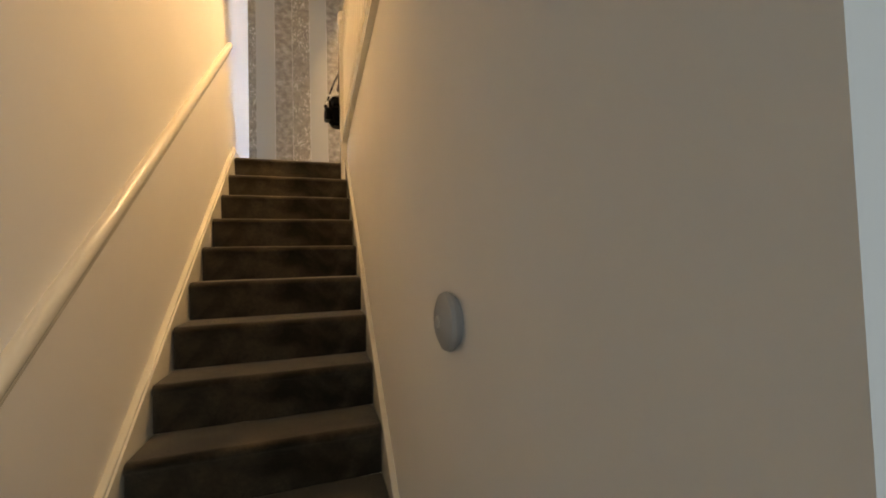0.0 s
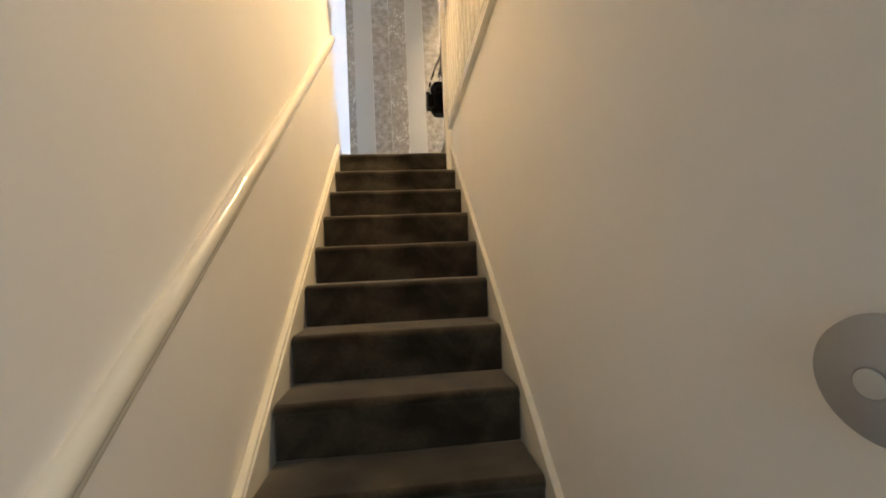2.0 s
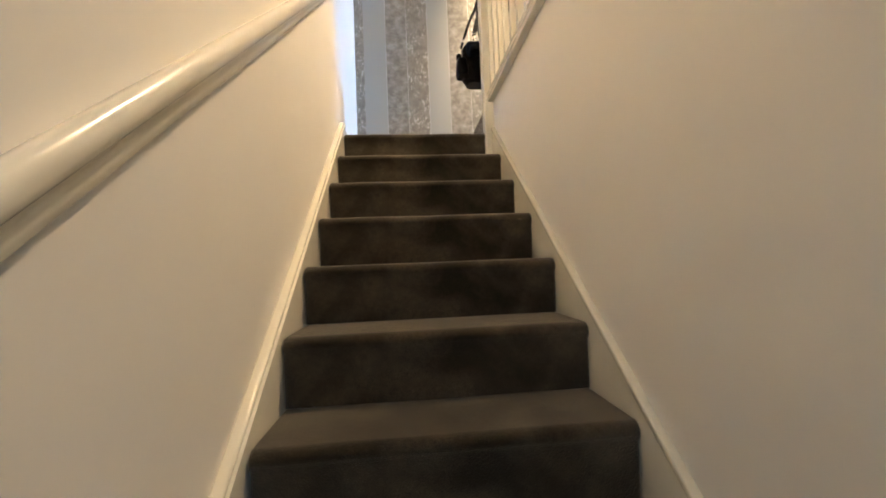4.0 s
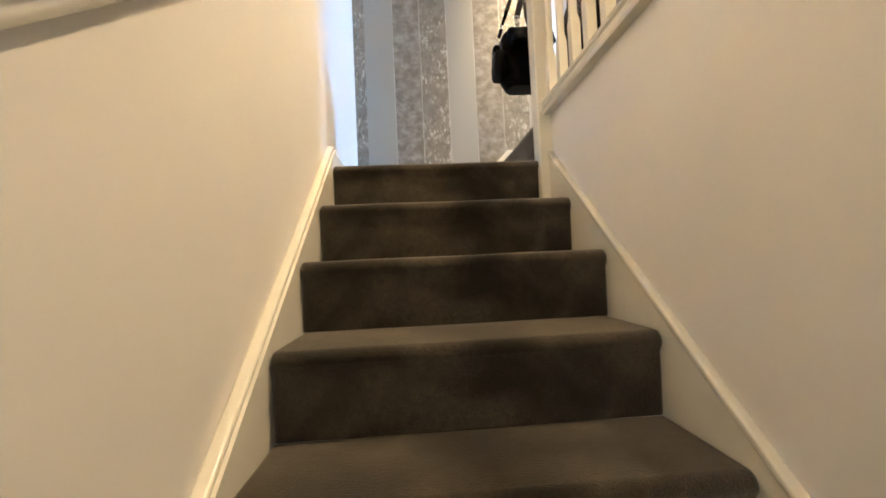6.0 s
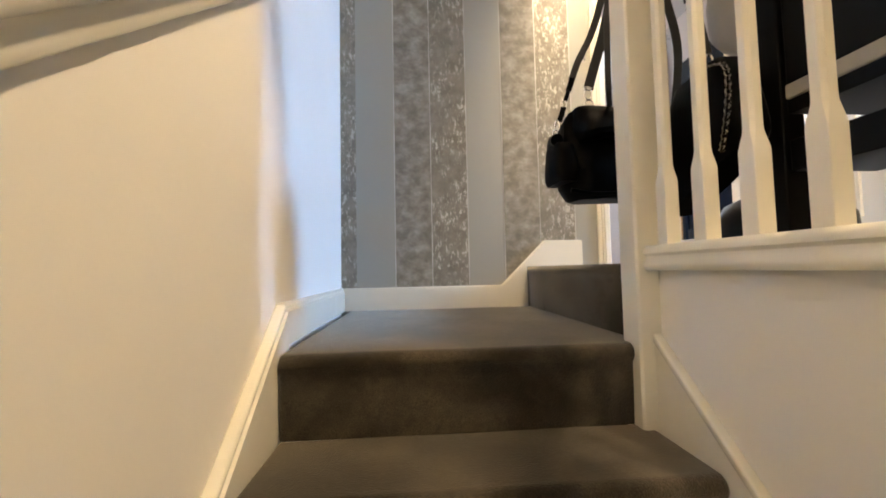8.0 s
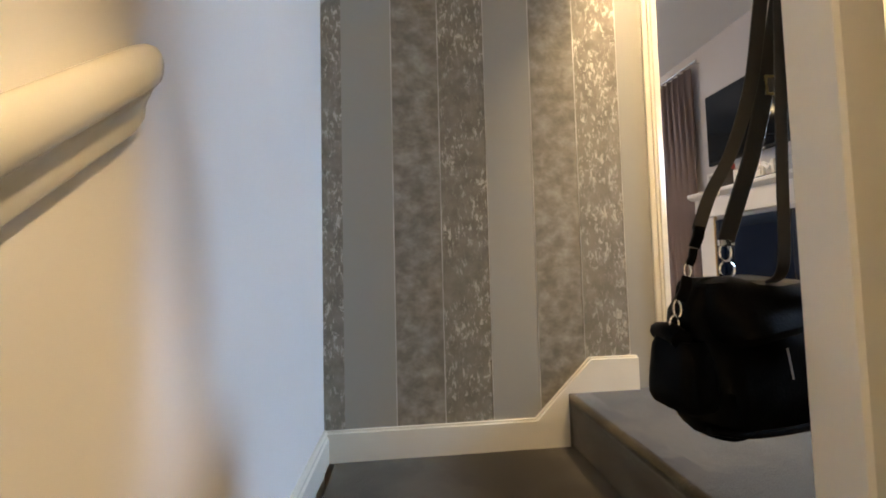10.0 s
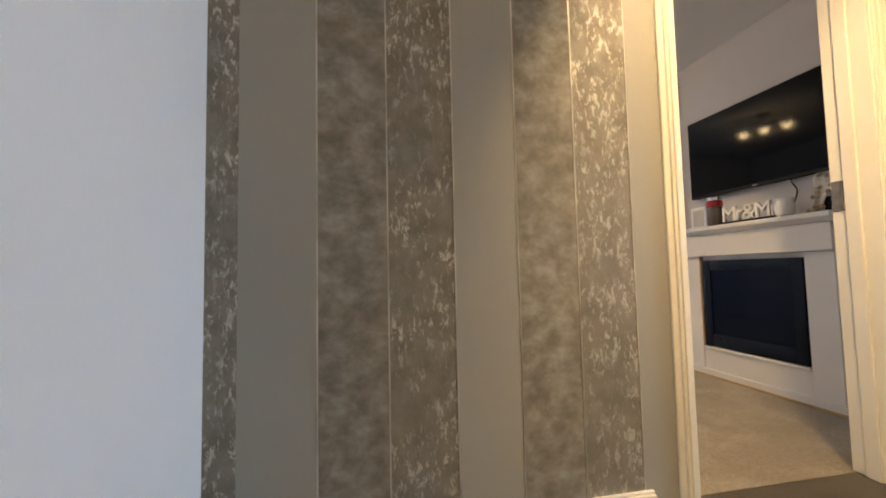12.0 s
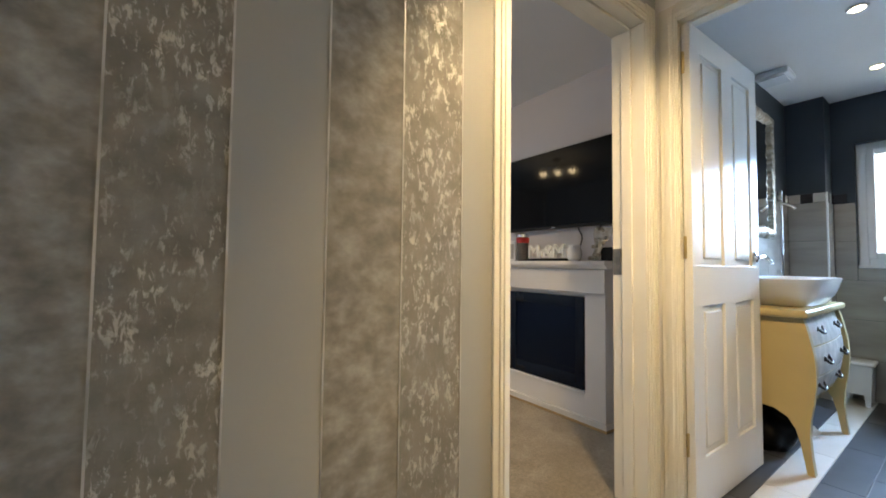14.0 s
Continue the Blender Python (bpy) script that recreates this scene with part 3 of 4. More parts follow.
def spot_bar(x, y, turn, label, reach=0.18):
    """A ceiling bar with three small glass shades and bulbs."""
    ob = base("ceiling_light", x, y, CEIL, label, "ceiling light")
    bm = bmesh.new()
    turned(bm, [(0.055, -0.024), (0.060, -0.018), (0.060, 0.0)], pose(0, 0, 0), 24)
    tube(bm, [(0, 0, -0.02), (0, 0, -0.10)], 0.008)
    box(bm, -reach - 0.04, reach + 0.04, -0.012, 0.012, -0.115, -0.095, 0.004)
    body = finish("bar", bm, CHROME, None, True)
    body.parent = ob
    for k in (-1, 0, 1):
        bm = bmesh.new()
        turned(bm, [(0.010, -0.115), (0.020, -0.125), (0.024, -0.150), (0.022, -0.152), (0.018, -0.128), (0.008, -0.118)], pose(reach * k, 0, 0), 16)
        cup = finish("shade", bm, CHROME, None, True)
        bm = bmesh.new()
        turned(bm, [(0.004, -0.150), (0.017, -0.155), (0.021, -0.170), (0.016, -0.186), (0.003, -0.192)], pose(reach * k, 0, 0), 14)
        bulb = finish("bulb", bm, GLOWING, None, True)
        bulb.visible_shadow = False
        for o in (cup, bulb):
            o.parent = ob
    ob.matrix_world = pose(x, y, CEIL, 0, 0, turn)
    return ob


spot_bar(LAMP_X, LAMP_Y, 78.4, "long chrome three-bulb ceiling light on the landing", 0.497)
spot_bar(1.12, 3.16, 68, "chrome three-bulb ceiling light in the bedroom")

# ---- bathroom shell ----
WIN_S, WIN_N, WIN_B, WIN_T = -0.30, 0.695, 3.475, 4.412
TILE_TOP = 3.955
wall("wall_bathroom_north", [(XBATH2, 4.75, 1.052, 1.0599, TILE_TOP + 0.075, CEIL)], NAVY, "charcoal blue painted wall above the bathroom tiles")
wall("wall_bathroom_east", [(4.75, 4.95, WIN_N, 1.16, UP - 0.2, CEIL), (4.75, 4.95, -1.2, WIN_S, UP - 0.2, CEIL), (4.75, 4.95, WIN_S, WIN_N, UP - 0.2, WIN_B), (4.75, 4.95, WIN_S, WIN_N, WIN_T, CEIL)], NAVY, "charcoal blue painted bathroom wall with a window")
wall("wall_bathroom_south", [(XBATH2, 4.95, -1.3, -1.2, UP - 0.2, CEIL)], NAVY, "charcoal blue painted bathroom wall")
wall("wall_boxing", [(4.53, 4.75, 0.824, 1.052, UP, CEIL)], NAVY, "charcoal blue boxed-in pipe column")
wall("wall_bathroom_lining", [(XBATH2, XBATH2 + 0.004, -1.2, BATH_S - 0.03, UP, CEIL), (XBATH2, XBATH2 + 0.004, BATH_S - 0.03, BATH_N, DOOR_TOP + 0.03, CEIL)], NAVY, "charcoal blue paint inside the bathroom")
wall("ceiling_bathroom", [(XBATH2, 4.95, -1.3, 1.16, CEIL, CEIL + 0.1)], CEILING, "white painted bathroom ceiling")
bath_floor = wall("floor_bathroom", [(XBATH, 4.75, -1.2, 1.0599, UP - 0.2, UP - 0.006)], GROUT, "grey and white plank-tiled bathroom floor")

# window
win = base("window_1", 4.85, 0.2, WIN_B, "white plastic-framed bathroom window with bright daylight", "window", kind="structure")


def frame_parts(x0, x1, y0, y1, z0, z1, w, nm):
    slab(nm, (x0, x1, y0, y0 + w, z0, z1), UPVC, win, 0.005)
    slab(nm, (x0, x1, y1 - w, y1, z0, z1), UPVC, win, 0.005)
    slab(nm, (x0 + 0.001, x1 - 0.001, y0 + w, y1 - w, z0, z0 + w), UPVC, win, 0.005)
    slab(nm, (x0 + 0.001, x1 - 0.001, y0 + w, y1 - w, z1 - w, z1), UPVC, win, 0.005)


frame_parts(4.80, 4.87, WIN_S, WIN_N, WIN_B, WIN_T, 0.055, "frame")
frame_parts(4.785, 4.84, WIN_S + 0.05, WIN_N - 0.05, WIN_B + 0.05, WIN_T - 0.05, 0.045, "sash")
slab("sill", (4.735, 4.80, WIN_S - 0.02, WIN_N - 0.002, WIN_B - 0.022, WIN_B + 0.002), UPVC, win, 0.006)
FROST = material("window_glass", (0.95, 0.97, 1.0), 0.25)
FROST.node_tree.nodes["Principled BSDF"].inputs["Transmission Weight"].default_value = 1.0
FROST.node_tree.nodes["Principled BSDF"].inputs["IOR"].default_value = 1.1
pane = slab("pane", (4.808, 4.814, WIN_S + 0.09, WIN_N - 0.09, WIN_B + 0.09, WIN_T - 0.09), FROST, win)
pane.visible_shadow = False
OUTSIDE = material("outdoor_brightness", (0.8, 0.9, 1.0), 1.0)
OUTSIDE.node_tree.nodes["Principled BSDF"].inputs["Emission Color"].default_value = (0.80, 0.90, 1.0, 1)
OUTSIDE.node_tree.nodes["Principled BSDF"].inputs["Emission Strength"].default_value = 5.0
tagged(slab("backdrop", (5.6, 5.62, -2.5, 3.0, 2.4, 6.0), OUTSIDE), "bright overcast sky outside the bathroom window", kind="structure")
tagged(slab("backdrop", (3.6, 3.62, 1.5, 6.0, 2.4, 6.0), OUTSIDE), "bright overcast sky outside the bedroom window", kind="structure")

# downlights and extractor fan
down = base("downlight", 3.28, 0.487, CEIL - 0.001, "round white recessed bathroom downlight, switched on", "downlight", "bathroom downlights")
bm = bmesh.new()
turned(bm, [(0.030, -0.001), (0.030, -0.006), (0.040, -0.008), (0.044, -0.004), (0.044, 0.0)], None, 24)
rim = finish("rim", bm, UPVC, None, True)
bm = bmesh.new()
turned(bm, [(0.002, -0.0075), (0.029, -0.0070), (0.029, -0.0012)], None, 20)
disc = finish("lens", bm, GLOWING, None, True)
disc.visible_shadow = False
for o in (rim, disc):
    o.parent = down
# the last two are added, out of view
for dx, dy in ((4.19, 0.513), (3.28, -0.45), (4.19, -0.45)):
    copy_thing(down, pose(dx, dy, CEIL - 0.001))
fan = base("extractor_fan", 3.80, 0.94, CEIL, "white plastic ceiling extractor fan", "extractor fan")
slab("housing", (3.71, 3.90, 0.85, 1.03, CEIL - 0.045, CEIL - 0.0005), UPVC, fan, 0.012)
slab("grille", (3.73, 3.88, 0.87, 1.01, CEIL - 0.054, CEIL - 0.046), UPVC, fan, 0.003)

# ---- bathroom furniture ----
vanity = base("vanity_unit", 3.41, 0.83, UP, "champagne gold bombe vanity unit with silver drawer fronts", "vanity unit")
VX0, VX1, VY0, VY1 = 2.985, 3.790, 0.655, 1.050


def bombe(bm, grow_x, y_front, zs, mat, x0=VX0, x1=VX1):
    levels = []
    for z, out in zs:
        gx = grow_x * out
        row = []
        for k in range(9):
            u = k / 8
            row.append((x0 - gx + (x1 - x0 + 2 * gx) * u, y_front - out * (0.75 + 0.25 * math.sin(math.pi * u)), z))
        row += [(x1 + gx, VY1, z), (x0 - gx, VY1, z)]
        levels.append(row)
    ring(bm, levels, mat)


zs = [(2.76, 0.016), (2.82, 0.040), (2.90, 0.062), (2.96, 0.070), (3.02, 0.068), (3.10, 0.052), (3.16, 0.034), (3.205, 0.020)]
bm = bmesh.new()
bombe(bm, 0.0, VY0 + 0.045, zs, 0, 3.008, 3.767)
finish("carcass", bm, GOLD, vanity, True)
bm = bmesh.new()
for a, b in ((2.795, 2.905), (2.915, 3.055), (3.065, 3.195)):
    sub = [(a + (b - a) * k / 5, float(np.interp(a + (b - a) * k / 5, [p[0] for p in zs], [p[1] for p in zs])) + 0.007) for k in range(6)]
    levels = []
    for z, out in sub:
        row = []
        for k in range(9):
            u = k / 8
            row.append((VX0 + 0.035 + (VX1 - VX0 - 0.07) * u, VY0 + 0.045 - out * (0.75 + 0.25 * math.sin(math.pi * u)), z))
        row += [(VX1 - 0.035, VY0 + 0.06, z), (VX0 + 0.035, VY0 + 0.06, z)]
        levels.append(row)
    ring(bm, levels)
finish("drawer_front", bm, SILVER, vanity, True)
DARKPULL = varied("dark_iron_pull", (0.03, 0.028, 0.026), (0.05, 0.045, 0.04), 12.0, 0.4, metal=0.7)
for z, y in ((2.85, 0.646), (2.985, 0.622), (3.13, 0.645)):
    for x in (3.20, 3.58):
        bm = bmesh.new()
        tube(bm, curve_points([(x - 0.045, y, z + 0.012), (x - 0.03, y - 0.014, z - 0.006), (x, y - 0.018, z - 0.012), (x + 0.03, y - 0.014, z - 0.006), (x + 0.045, y, z + 0.012)], 4), 0.006)
        turned(bm, [(0.003, 0), (0.014, 0.002), (0.010, 0.008), (0.002, 0.010)], pose(x - 0.045, y + 0.004, z + 0.012, 90), 10)
        turned(bm, [(0.003, 0), (0.014, 0.002), (0.010, 0.008), (0.002, 0.010)], pose(x + 0.045, y + 0.004, z + 0.012, 90), 10)
        finish("drawer_pull", bm, DARKPULL, vanity, True)
side = [(1.050, 3.206), (0.664, 3.206), (0.652, 3.16), (0.638, 3.09), (0.627, 3.02), (0.622, 2.95), (0.624, 2.88), (0.634, 2.80), (0.646, 2.72), (0.650, 2.64), (0.645, 2.56), (0.638, 2.50), (0.634, UP),
        (0.662, UP), (0.668, 2.51), (0.682, 2.60), (0.700, 2.67), (0.728, 2.72), (0.78, 2.750), (0.85, 2.758), (0.92, 2.750), (0.975, 2.72), (1.004, 2.66), (1.016, 2.58), (1.022, UP), (1.050, UP)]
for x in (2.968, 3.767):
    bm = bmesh.new()
    prism(bm, side, "x", x, x + 0.040)
    finish("side_panel", bm, GOLD, vanity, False)
bm = bmesh.new()
prism(bm, [(VX0 + 0.02, 2.775), (VX0 + 0.02, 2.74), (VX0 + 0.10, 2.745), (3.25, 2.765), (3.41, 2.735), (3.57, 2.765), (VX1 - 0.10, 2.745), (VX1 - 0.02, 2.74), (VX1 - 0.02, 2.775)], "y", VY0 + 0.04, VY0 + 0.06)
finish("apron", bm, GOLD, vanity, False)
slab("worktop", (2.925, 3.815, 0.638, 1.051, 3.206, 3.244), GOLD, vanity, 0.014, True, 4)

basin = base("basin", 3.40, 0.80, 3.244, "white ceramic vessel basin on the vanity", "basin")
levels = []
for z, hx, hy in ((0.0, 0.27, 0.12), (0.004, 0.29, 0.14), (0.06, 0.355, 0.175), (0.135, 0.425, 0.195), (0.146, 0.432, 0.198), (0.150, 0.425, 0.192), (0.143, 0.412, 0.180), (0.07, 0.33, 0.15), (0.03, 0.24, 0.10)):
    row = []
    for k in range(32):
        a = 2 * math.pi * k / 32
        c, s = math.cos(a), math.sin(a)
        row.append((3.40 + hx * math.copysign(abs(c) ** 0.45, c), 0.815 + hy * math.copysign(abs(s) ** 0.45, s), 3.2445 + z))
    levels.append(row)
bm = bmesh.new()
ring(bm, levels)
finish("bowl", bm, CERAMIC, basin, True)
tap = base("tap", 3.40, 1.02, 3.244, "tall chrome mixer tap behind the basin", "tap")
bm = bmesh.new()
tube(bm, [(3.40, 1.025, 3.2445), (3.40, 1.025, 3.50)], 0.016, 14)
tube(bm, curve_points([(3.40, 1.025, 3.495), (3.40, 0.98, 3.52), (3.40, 0.91, 3.505), (3.40, 0.88, 3.47)], 5), 0.012, 10)
tube(bm, [(3.40, 1.025, 3.515), (3.46, 1.01, 3.535)], 0.007, 8)
finish("spout", bm, CHROME, tap, True)

mirror = base("wall_mirror", 3.72, 1.04, 4.1, "ornate antique silver framed mirror above the basin", "mirror")
slab("glass", (3.36, 4.04, 1.030, 1.038, 3.70, 4.52), MIRROR, mirror)
bm = bmesh.new()
random.seed(5)
for k in range(64):
    u = k / 64 * 4
    side, v = int(u), u - int(u)
    x, z = ((3.36 + 0.68 * v, 3.70), (4.04, 3.70 + 0.82 * v), (4.04 - 0.68 * v, 4.52), (3.36, 4.52 - 0.82 * v))[side]
    r = random.uniform(0.028, 0.044)
    turned(bm, [(0.003, 0.0), (r, 0.004), (r * 0.9, 0.016), (r * 0.55, 0.026), (0.003, 0.030)], pose(x + random.uniform(-0.01, 0.01), 1.036, z + random.uniform(-0.01, 0.01), 90, 0, 0), 9)
for a, b in (((3.34, 3.68), (4.06, 3.72)), ((3.34, 4.50), (4.06, 4.54)), ((3.33, 3.68), (3.38, 4.54)), ((4.02, 3.68), (4.07, 4.54))):
    box(bm, a[0], b[0], 1.012, 1.040, a[1], b[1], 0.006)
finish("frame", bm, ORNATE, mirror, True)

pipe = base("shower_riser", 4.22, 1.03, 3.40, "chrome vertical shower rail on the tiled wall", "shower rail")
bm = bmesh.new()
tube(bm, [(4.20, 1.015, 3.38), (4.20, 1.015, 4.02)], 0.011, 12)
for z in (3.42, 3.98):
    tube(bm, [(4.20, 1.015, z), (4.20, 1.047, z)], 0.013, 10)
tube(bm, [(4.20, 1.015, 3.93), (4.20, 0.96, 3.91), (4.20, 0.93, 3.88)], 0.012, 10)
finish("rail", bm, CHROME, pipe, True)

stool = base("step_stool", 4.64, 0.70, UP, "white plastic step stool on the bathroom floor", "step stool")
slab("top", (4.525, 4.735, 0.605, 0.770, 2.752, 2.778), UPVC, stool, 0.009, True, 3)
for x in (4.540, 4.705):
    bm = bmesh.new()
    prism(bm, [(0.630, UP), (0.655, UP), (0.662, 2.548), (0.738, 2.548), (0.745, UP), (0.770, UP), (0.756, 2.7515), (0.618, 2.7515)], "x", x, x + 0.020)
    finish("leg", bm, UPVC, stool, False)
slab("crossbar", (4.5605, 4.7045, 0.668, 0.732, 2.60, 2.7515), UPVC, stool, 0.003)

toilet = base("toilet", 4.45, 0.33, UP, "white ceramic toilet with cistern against the wall", "toilet")
slab("cistern", (4.55, 4.748, 0.14, 0.545, 2.86, 3.225), CERAMIC, toilet, 0.03, True, 4)
slab("lid", (4.535, 4.748, 0.13, 0.555, 3.226, 3.258), CERAMIC, toilet, 0.012, True, 3)


def oval(z, ax, ay, n=28, cx=4.36, cy=0.34):
    return [(cx + ax * math.cos(2 * math.pi * k / n), cy + ay * math.sin(2 * math.pi * k / n), z) for k in range(n)]


bm = bmesh.new()
ring(bm, [oval(UP, 0.19, 0.11), oval(UP + 0.02, 0.19, 0.11), oval(UP + 0.14, 0.17, 0.10), oval(UP + 0.28, 0.22, 0.15), oval(UP + 0.39, 0.255, 0.185), oval(UP + 0.40, 0.245, 0.175)])
finish("bowl", bm, CERAMIC, toilet, True)
bm = bmesh.new()
ring(bm, [oval(UP + 0.401, 0.255, 0.19), oval(UP + 0.415, 0.262, 0.196), oval(UP + 0.430, 0.258, 0.192), oval(UP + 0.436, 0.24, 0.175)])
finish("seat", bm, UPVC, toilet, True)

# dark bundle on the floor under the vanity, and a crumpled white cloth
bundle = base("bag", 3.28, 0.85, UP, "soft black bag on the floor under the vanity", "bag")
bm = bmesh.new()
bmesh.ops.create_icosphere(bm, subdivisions=4, radius=1.0)
for v in bm.verts:
    n = noise.noise(v.co * 2.2) * 0.22
    v.co = Vector((3.22, 0.87, UP + 0.118)) + Vector((v.co.x * 0.16, v.co.y * 0.13, max(v.co.z * 0.14, -0.117))) * (1 + n)
    v.co.z = max(v.co.z, UP)
finish("body", bm, BLACK, bundle, True)
cloth = base("cloth", 3.62, 0.80, UP, "crumpled white cloth on the bathroom floor", "cloth")
bm = bmesh.new()
bmesh.ops.create_icosphere(bm, subdivisions=3, radius=1.0)
for v in bm.verts:
    n = noise.noise(v.co * 3.0) * 0.4
    v.co = Vector((3.62, 0.80, UP)) + Vector((v.co.x * 0.09, v.co.y * 0.06, max(v.co.z, 0) * 0.04)) * (1 + n)
finish("folds", bm, UPVC, cloth, True)

# ---- bedroom: fireplace ----
fire = base("fireplace", 2.7, 1.93, UP, "ivory fireplace surround with an inset black electric fire", "fireplace")
FY0, FY1 = 1.462, 2.400
slab("leg", (2.60, 2.80, FY0, 1.600, UP + 0.05, 3.28), SURROUND, fire, 0.003)
slab("leg", (2.60, 2.80, 2.262, FY1, UP + 0.05, 3.28), SURROUND, fire, 0.003)
slab("frieze", (2.575, 2.80, FY0 - 0.01, FY1 + 0.01, 3.281, 3.425), SURROUND, fire, 0.003)
slab("lower_panel", (2.604, 2.80, 1.601, 2.261, UP + 0.05, 2.655), SURROUND, fire, 0.003)
slab("inner_panel", (2.628, 2.80, 1.601, 2.261, 2.656, 3.280), SURROUND, fire)
slab("recess_edge", (2.601, 2.627, 2.254, 2.2615, 2.656, 3.280), OAK, fire)
bm = bmesh.new()
prism(bm, [(2.80, 3.426), (2.565, 3.426), (2.560, 3.434), (2.552, 3.436), (2.545, 3.446), (2.535, 3.448), (2.532, 3.456), (2.532, 3.470), (2.537, 3.476), (2.80, 3.476)], "y", FY0 - 0.035, FY1 + 0.035)
finish("mantel_shelf", bm, SURROUND, fire, False)
slab("plinth", (2.585, 2.80, FY0 - 0.012, FY1 + 0.012, UP + 0.014, UP + 0.049), SURROUND, fire, 0.003)
slab("plinth_strip", (2.582, 2.80, FY0 - 0.014, FY1 + 0.014, UP, UP + 0.0135), OAK, fire, 0.002)
slab("sill_moulding", (2.590, 2.628, 1.601, 2.253, 2.656, 2.672), SURROUND, fire, 0.004)
bm = bmesh.new()
fy0, fy1, fz0, fz1 = 1.612, 2.245, 2.674, 3.252
for d in ((2.603, 2.627, fy0, fy0 + 0.06, fz0, fz1), (2.603, 2.627, fy1 - 0.06, fy1, fz0, fz1), (2.6035, 2.627, fy0 + 0.06, fy1 - 0.06, fz1 - 0.07, fz1), (2.6035, 2.627, fy0 + 0.06, fy1 - 0.06, fz0, fz0 + 0.085)):
    box(bm, *d, bevel=0.002)
box(bm, 2.606, 2.620, fy0 + 0.06, fy1 - 0.06, fz0 + 0.115, fz0 + 0.121)
finish("fire_frame", bm, varied("dark_blue_enamel", (0.003, 0.007, 0.017), (0.005, 0.010, 0.024), 8.0, 0.22, spec=0.2), fire, True)
slab("fire_glass", (2.614, 2.622, fy0 + 0.055, fy1 - 0.055, fz0 + 0.08, fz1 - 0.065), FIREGLASS, fire)

# television
tv = base("television", 2.76, 1.95, 3.72, "black flat-screen television mounted on the bedroom wall", "television")
slab("casing", (2.742, 2.775, 1.452, 2.442, 3.712, 4.288), PLASTIC, tv, 0.004)
slab("screen", (2.7385, 2.7425, 1.460, 2.434, 3.732, 4.281), SCREEN, tv)
slab("mount", (2.775, 2.7995, 1.75, 2.15, 3.85, 4.15), PLASTIC, tv)
slab("badge", (2.7375, 2.740, 1.935, 1.965, 3.7165, 3.7225), CHROME, tv)
cable = base("cable", 2.79, 1.75, 3.72, "black television cables hanging down the wall", "cable")
bm = bmesh.new()
tube(bm, curve_points([(2.785, 1.78, 3.76), (2.785, 1.77, 3.70), (2.780, 1.74, 3.64), (2.775, 1.76, 3.56), (2.77, 1.78, 3.4765)], 6), 0.004, 8)
tube(bm, curve_points([(2.785, 1.60, 3.76), (2.785, 1.605, 3.68), (2.782, 1.61, 3.58), (2.78, 1.62, 3.4765)], 6), 0.004, 8)
finish("lead", bm, PLASTIC, cable, True)

# things on the mantel shelf
MZ = 3.4765
card = base("photo_frame", 2.68, 2.33, MZ, "small white box frame on the mantel shelf", "photo frame")
slab("frame", (2.665, 2.685, 2.245, 2.375, MZ, MZ + 0.155), WHITEPAINT, card, 0.004)
slab("picture", (2.663, 2.665, 2.265, 2.355, MZ + 0.02, MZ + 0.135), MOSAIC_L, card)
jar = base("candle_jar", 2.62, 2.15, MZ, "dark glass jar with a red label band", "jar")
bm = bmesh.new()
turned(bm, [(0.040, 0.0), (0.046, 0.004), (0.046, 0.125), (0.040, 0.135)], pose(2.64, 2.15, MZ), 24)
finish("glass", bm, varied("smoky_glass", (0.05, 0.045, 0.04), (0.08, 0.07, 0.065), 6.0, 0.08), jar, True)
bm = bmesh.new()
turned(bm, [(0.046, 0.1355), (0.047, 0.137), (0.047, 0.172), (0.040, 0.174)], pose(2.64, 2.15, MZ), 24)
finish("band", bm, RED, jar, True)
bm = bmesh.new()
turned(bm, [(0.034, 0.1745), (0.044, 0.177), (0.044, 0.197), (0.036, 0.200), (0.010, 0.201)], pose(2.64, 2.15, MZ), 24)
finish("lid", bm, CHROME, jar, True)

sign = base("letter_sign", 2.62, 1.86, MZ, "white wooden letter sign on a dark base", "ornament")
slab("base", (2.59, 2.65, 1.665, 2.075, MZ, MZ + 0.018), BLACKWOOD, sign, 0.003)
font = bpy.data.curves.new("letters", "FONT")
font.body, font.size, font.extrude, font.bevel_depth, font.align_x = "Mr&Mrs", 0.135, 0.010, 0.0012, "CENTER"
font.space_character = 0.86
tmp = new("letters_source", font)
bpy.context.view_layer.update()
letters_mesh = bpy.data.meshes.new_from_object(tmp.evaluated_get(bpy.context.evaluated_depsgraph_get()))
bpy.data.objects.remove(tmp)
letters_mesh.materials.clear()
letters_mesh.materials.append(WHITEPAINT)
letters = new("letters", letters_mesh)
letters.matrix_world = pose(2.618, 1.872, MZ + 0.020, 90, 0, -90)
letters.parent = sign
letters.matrix_parent_inverse = sign.matrix_world.inverted()

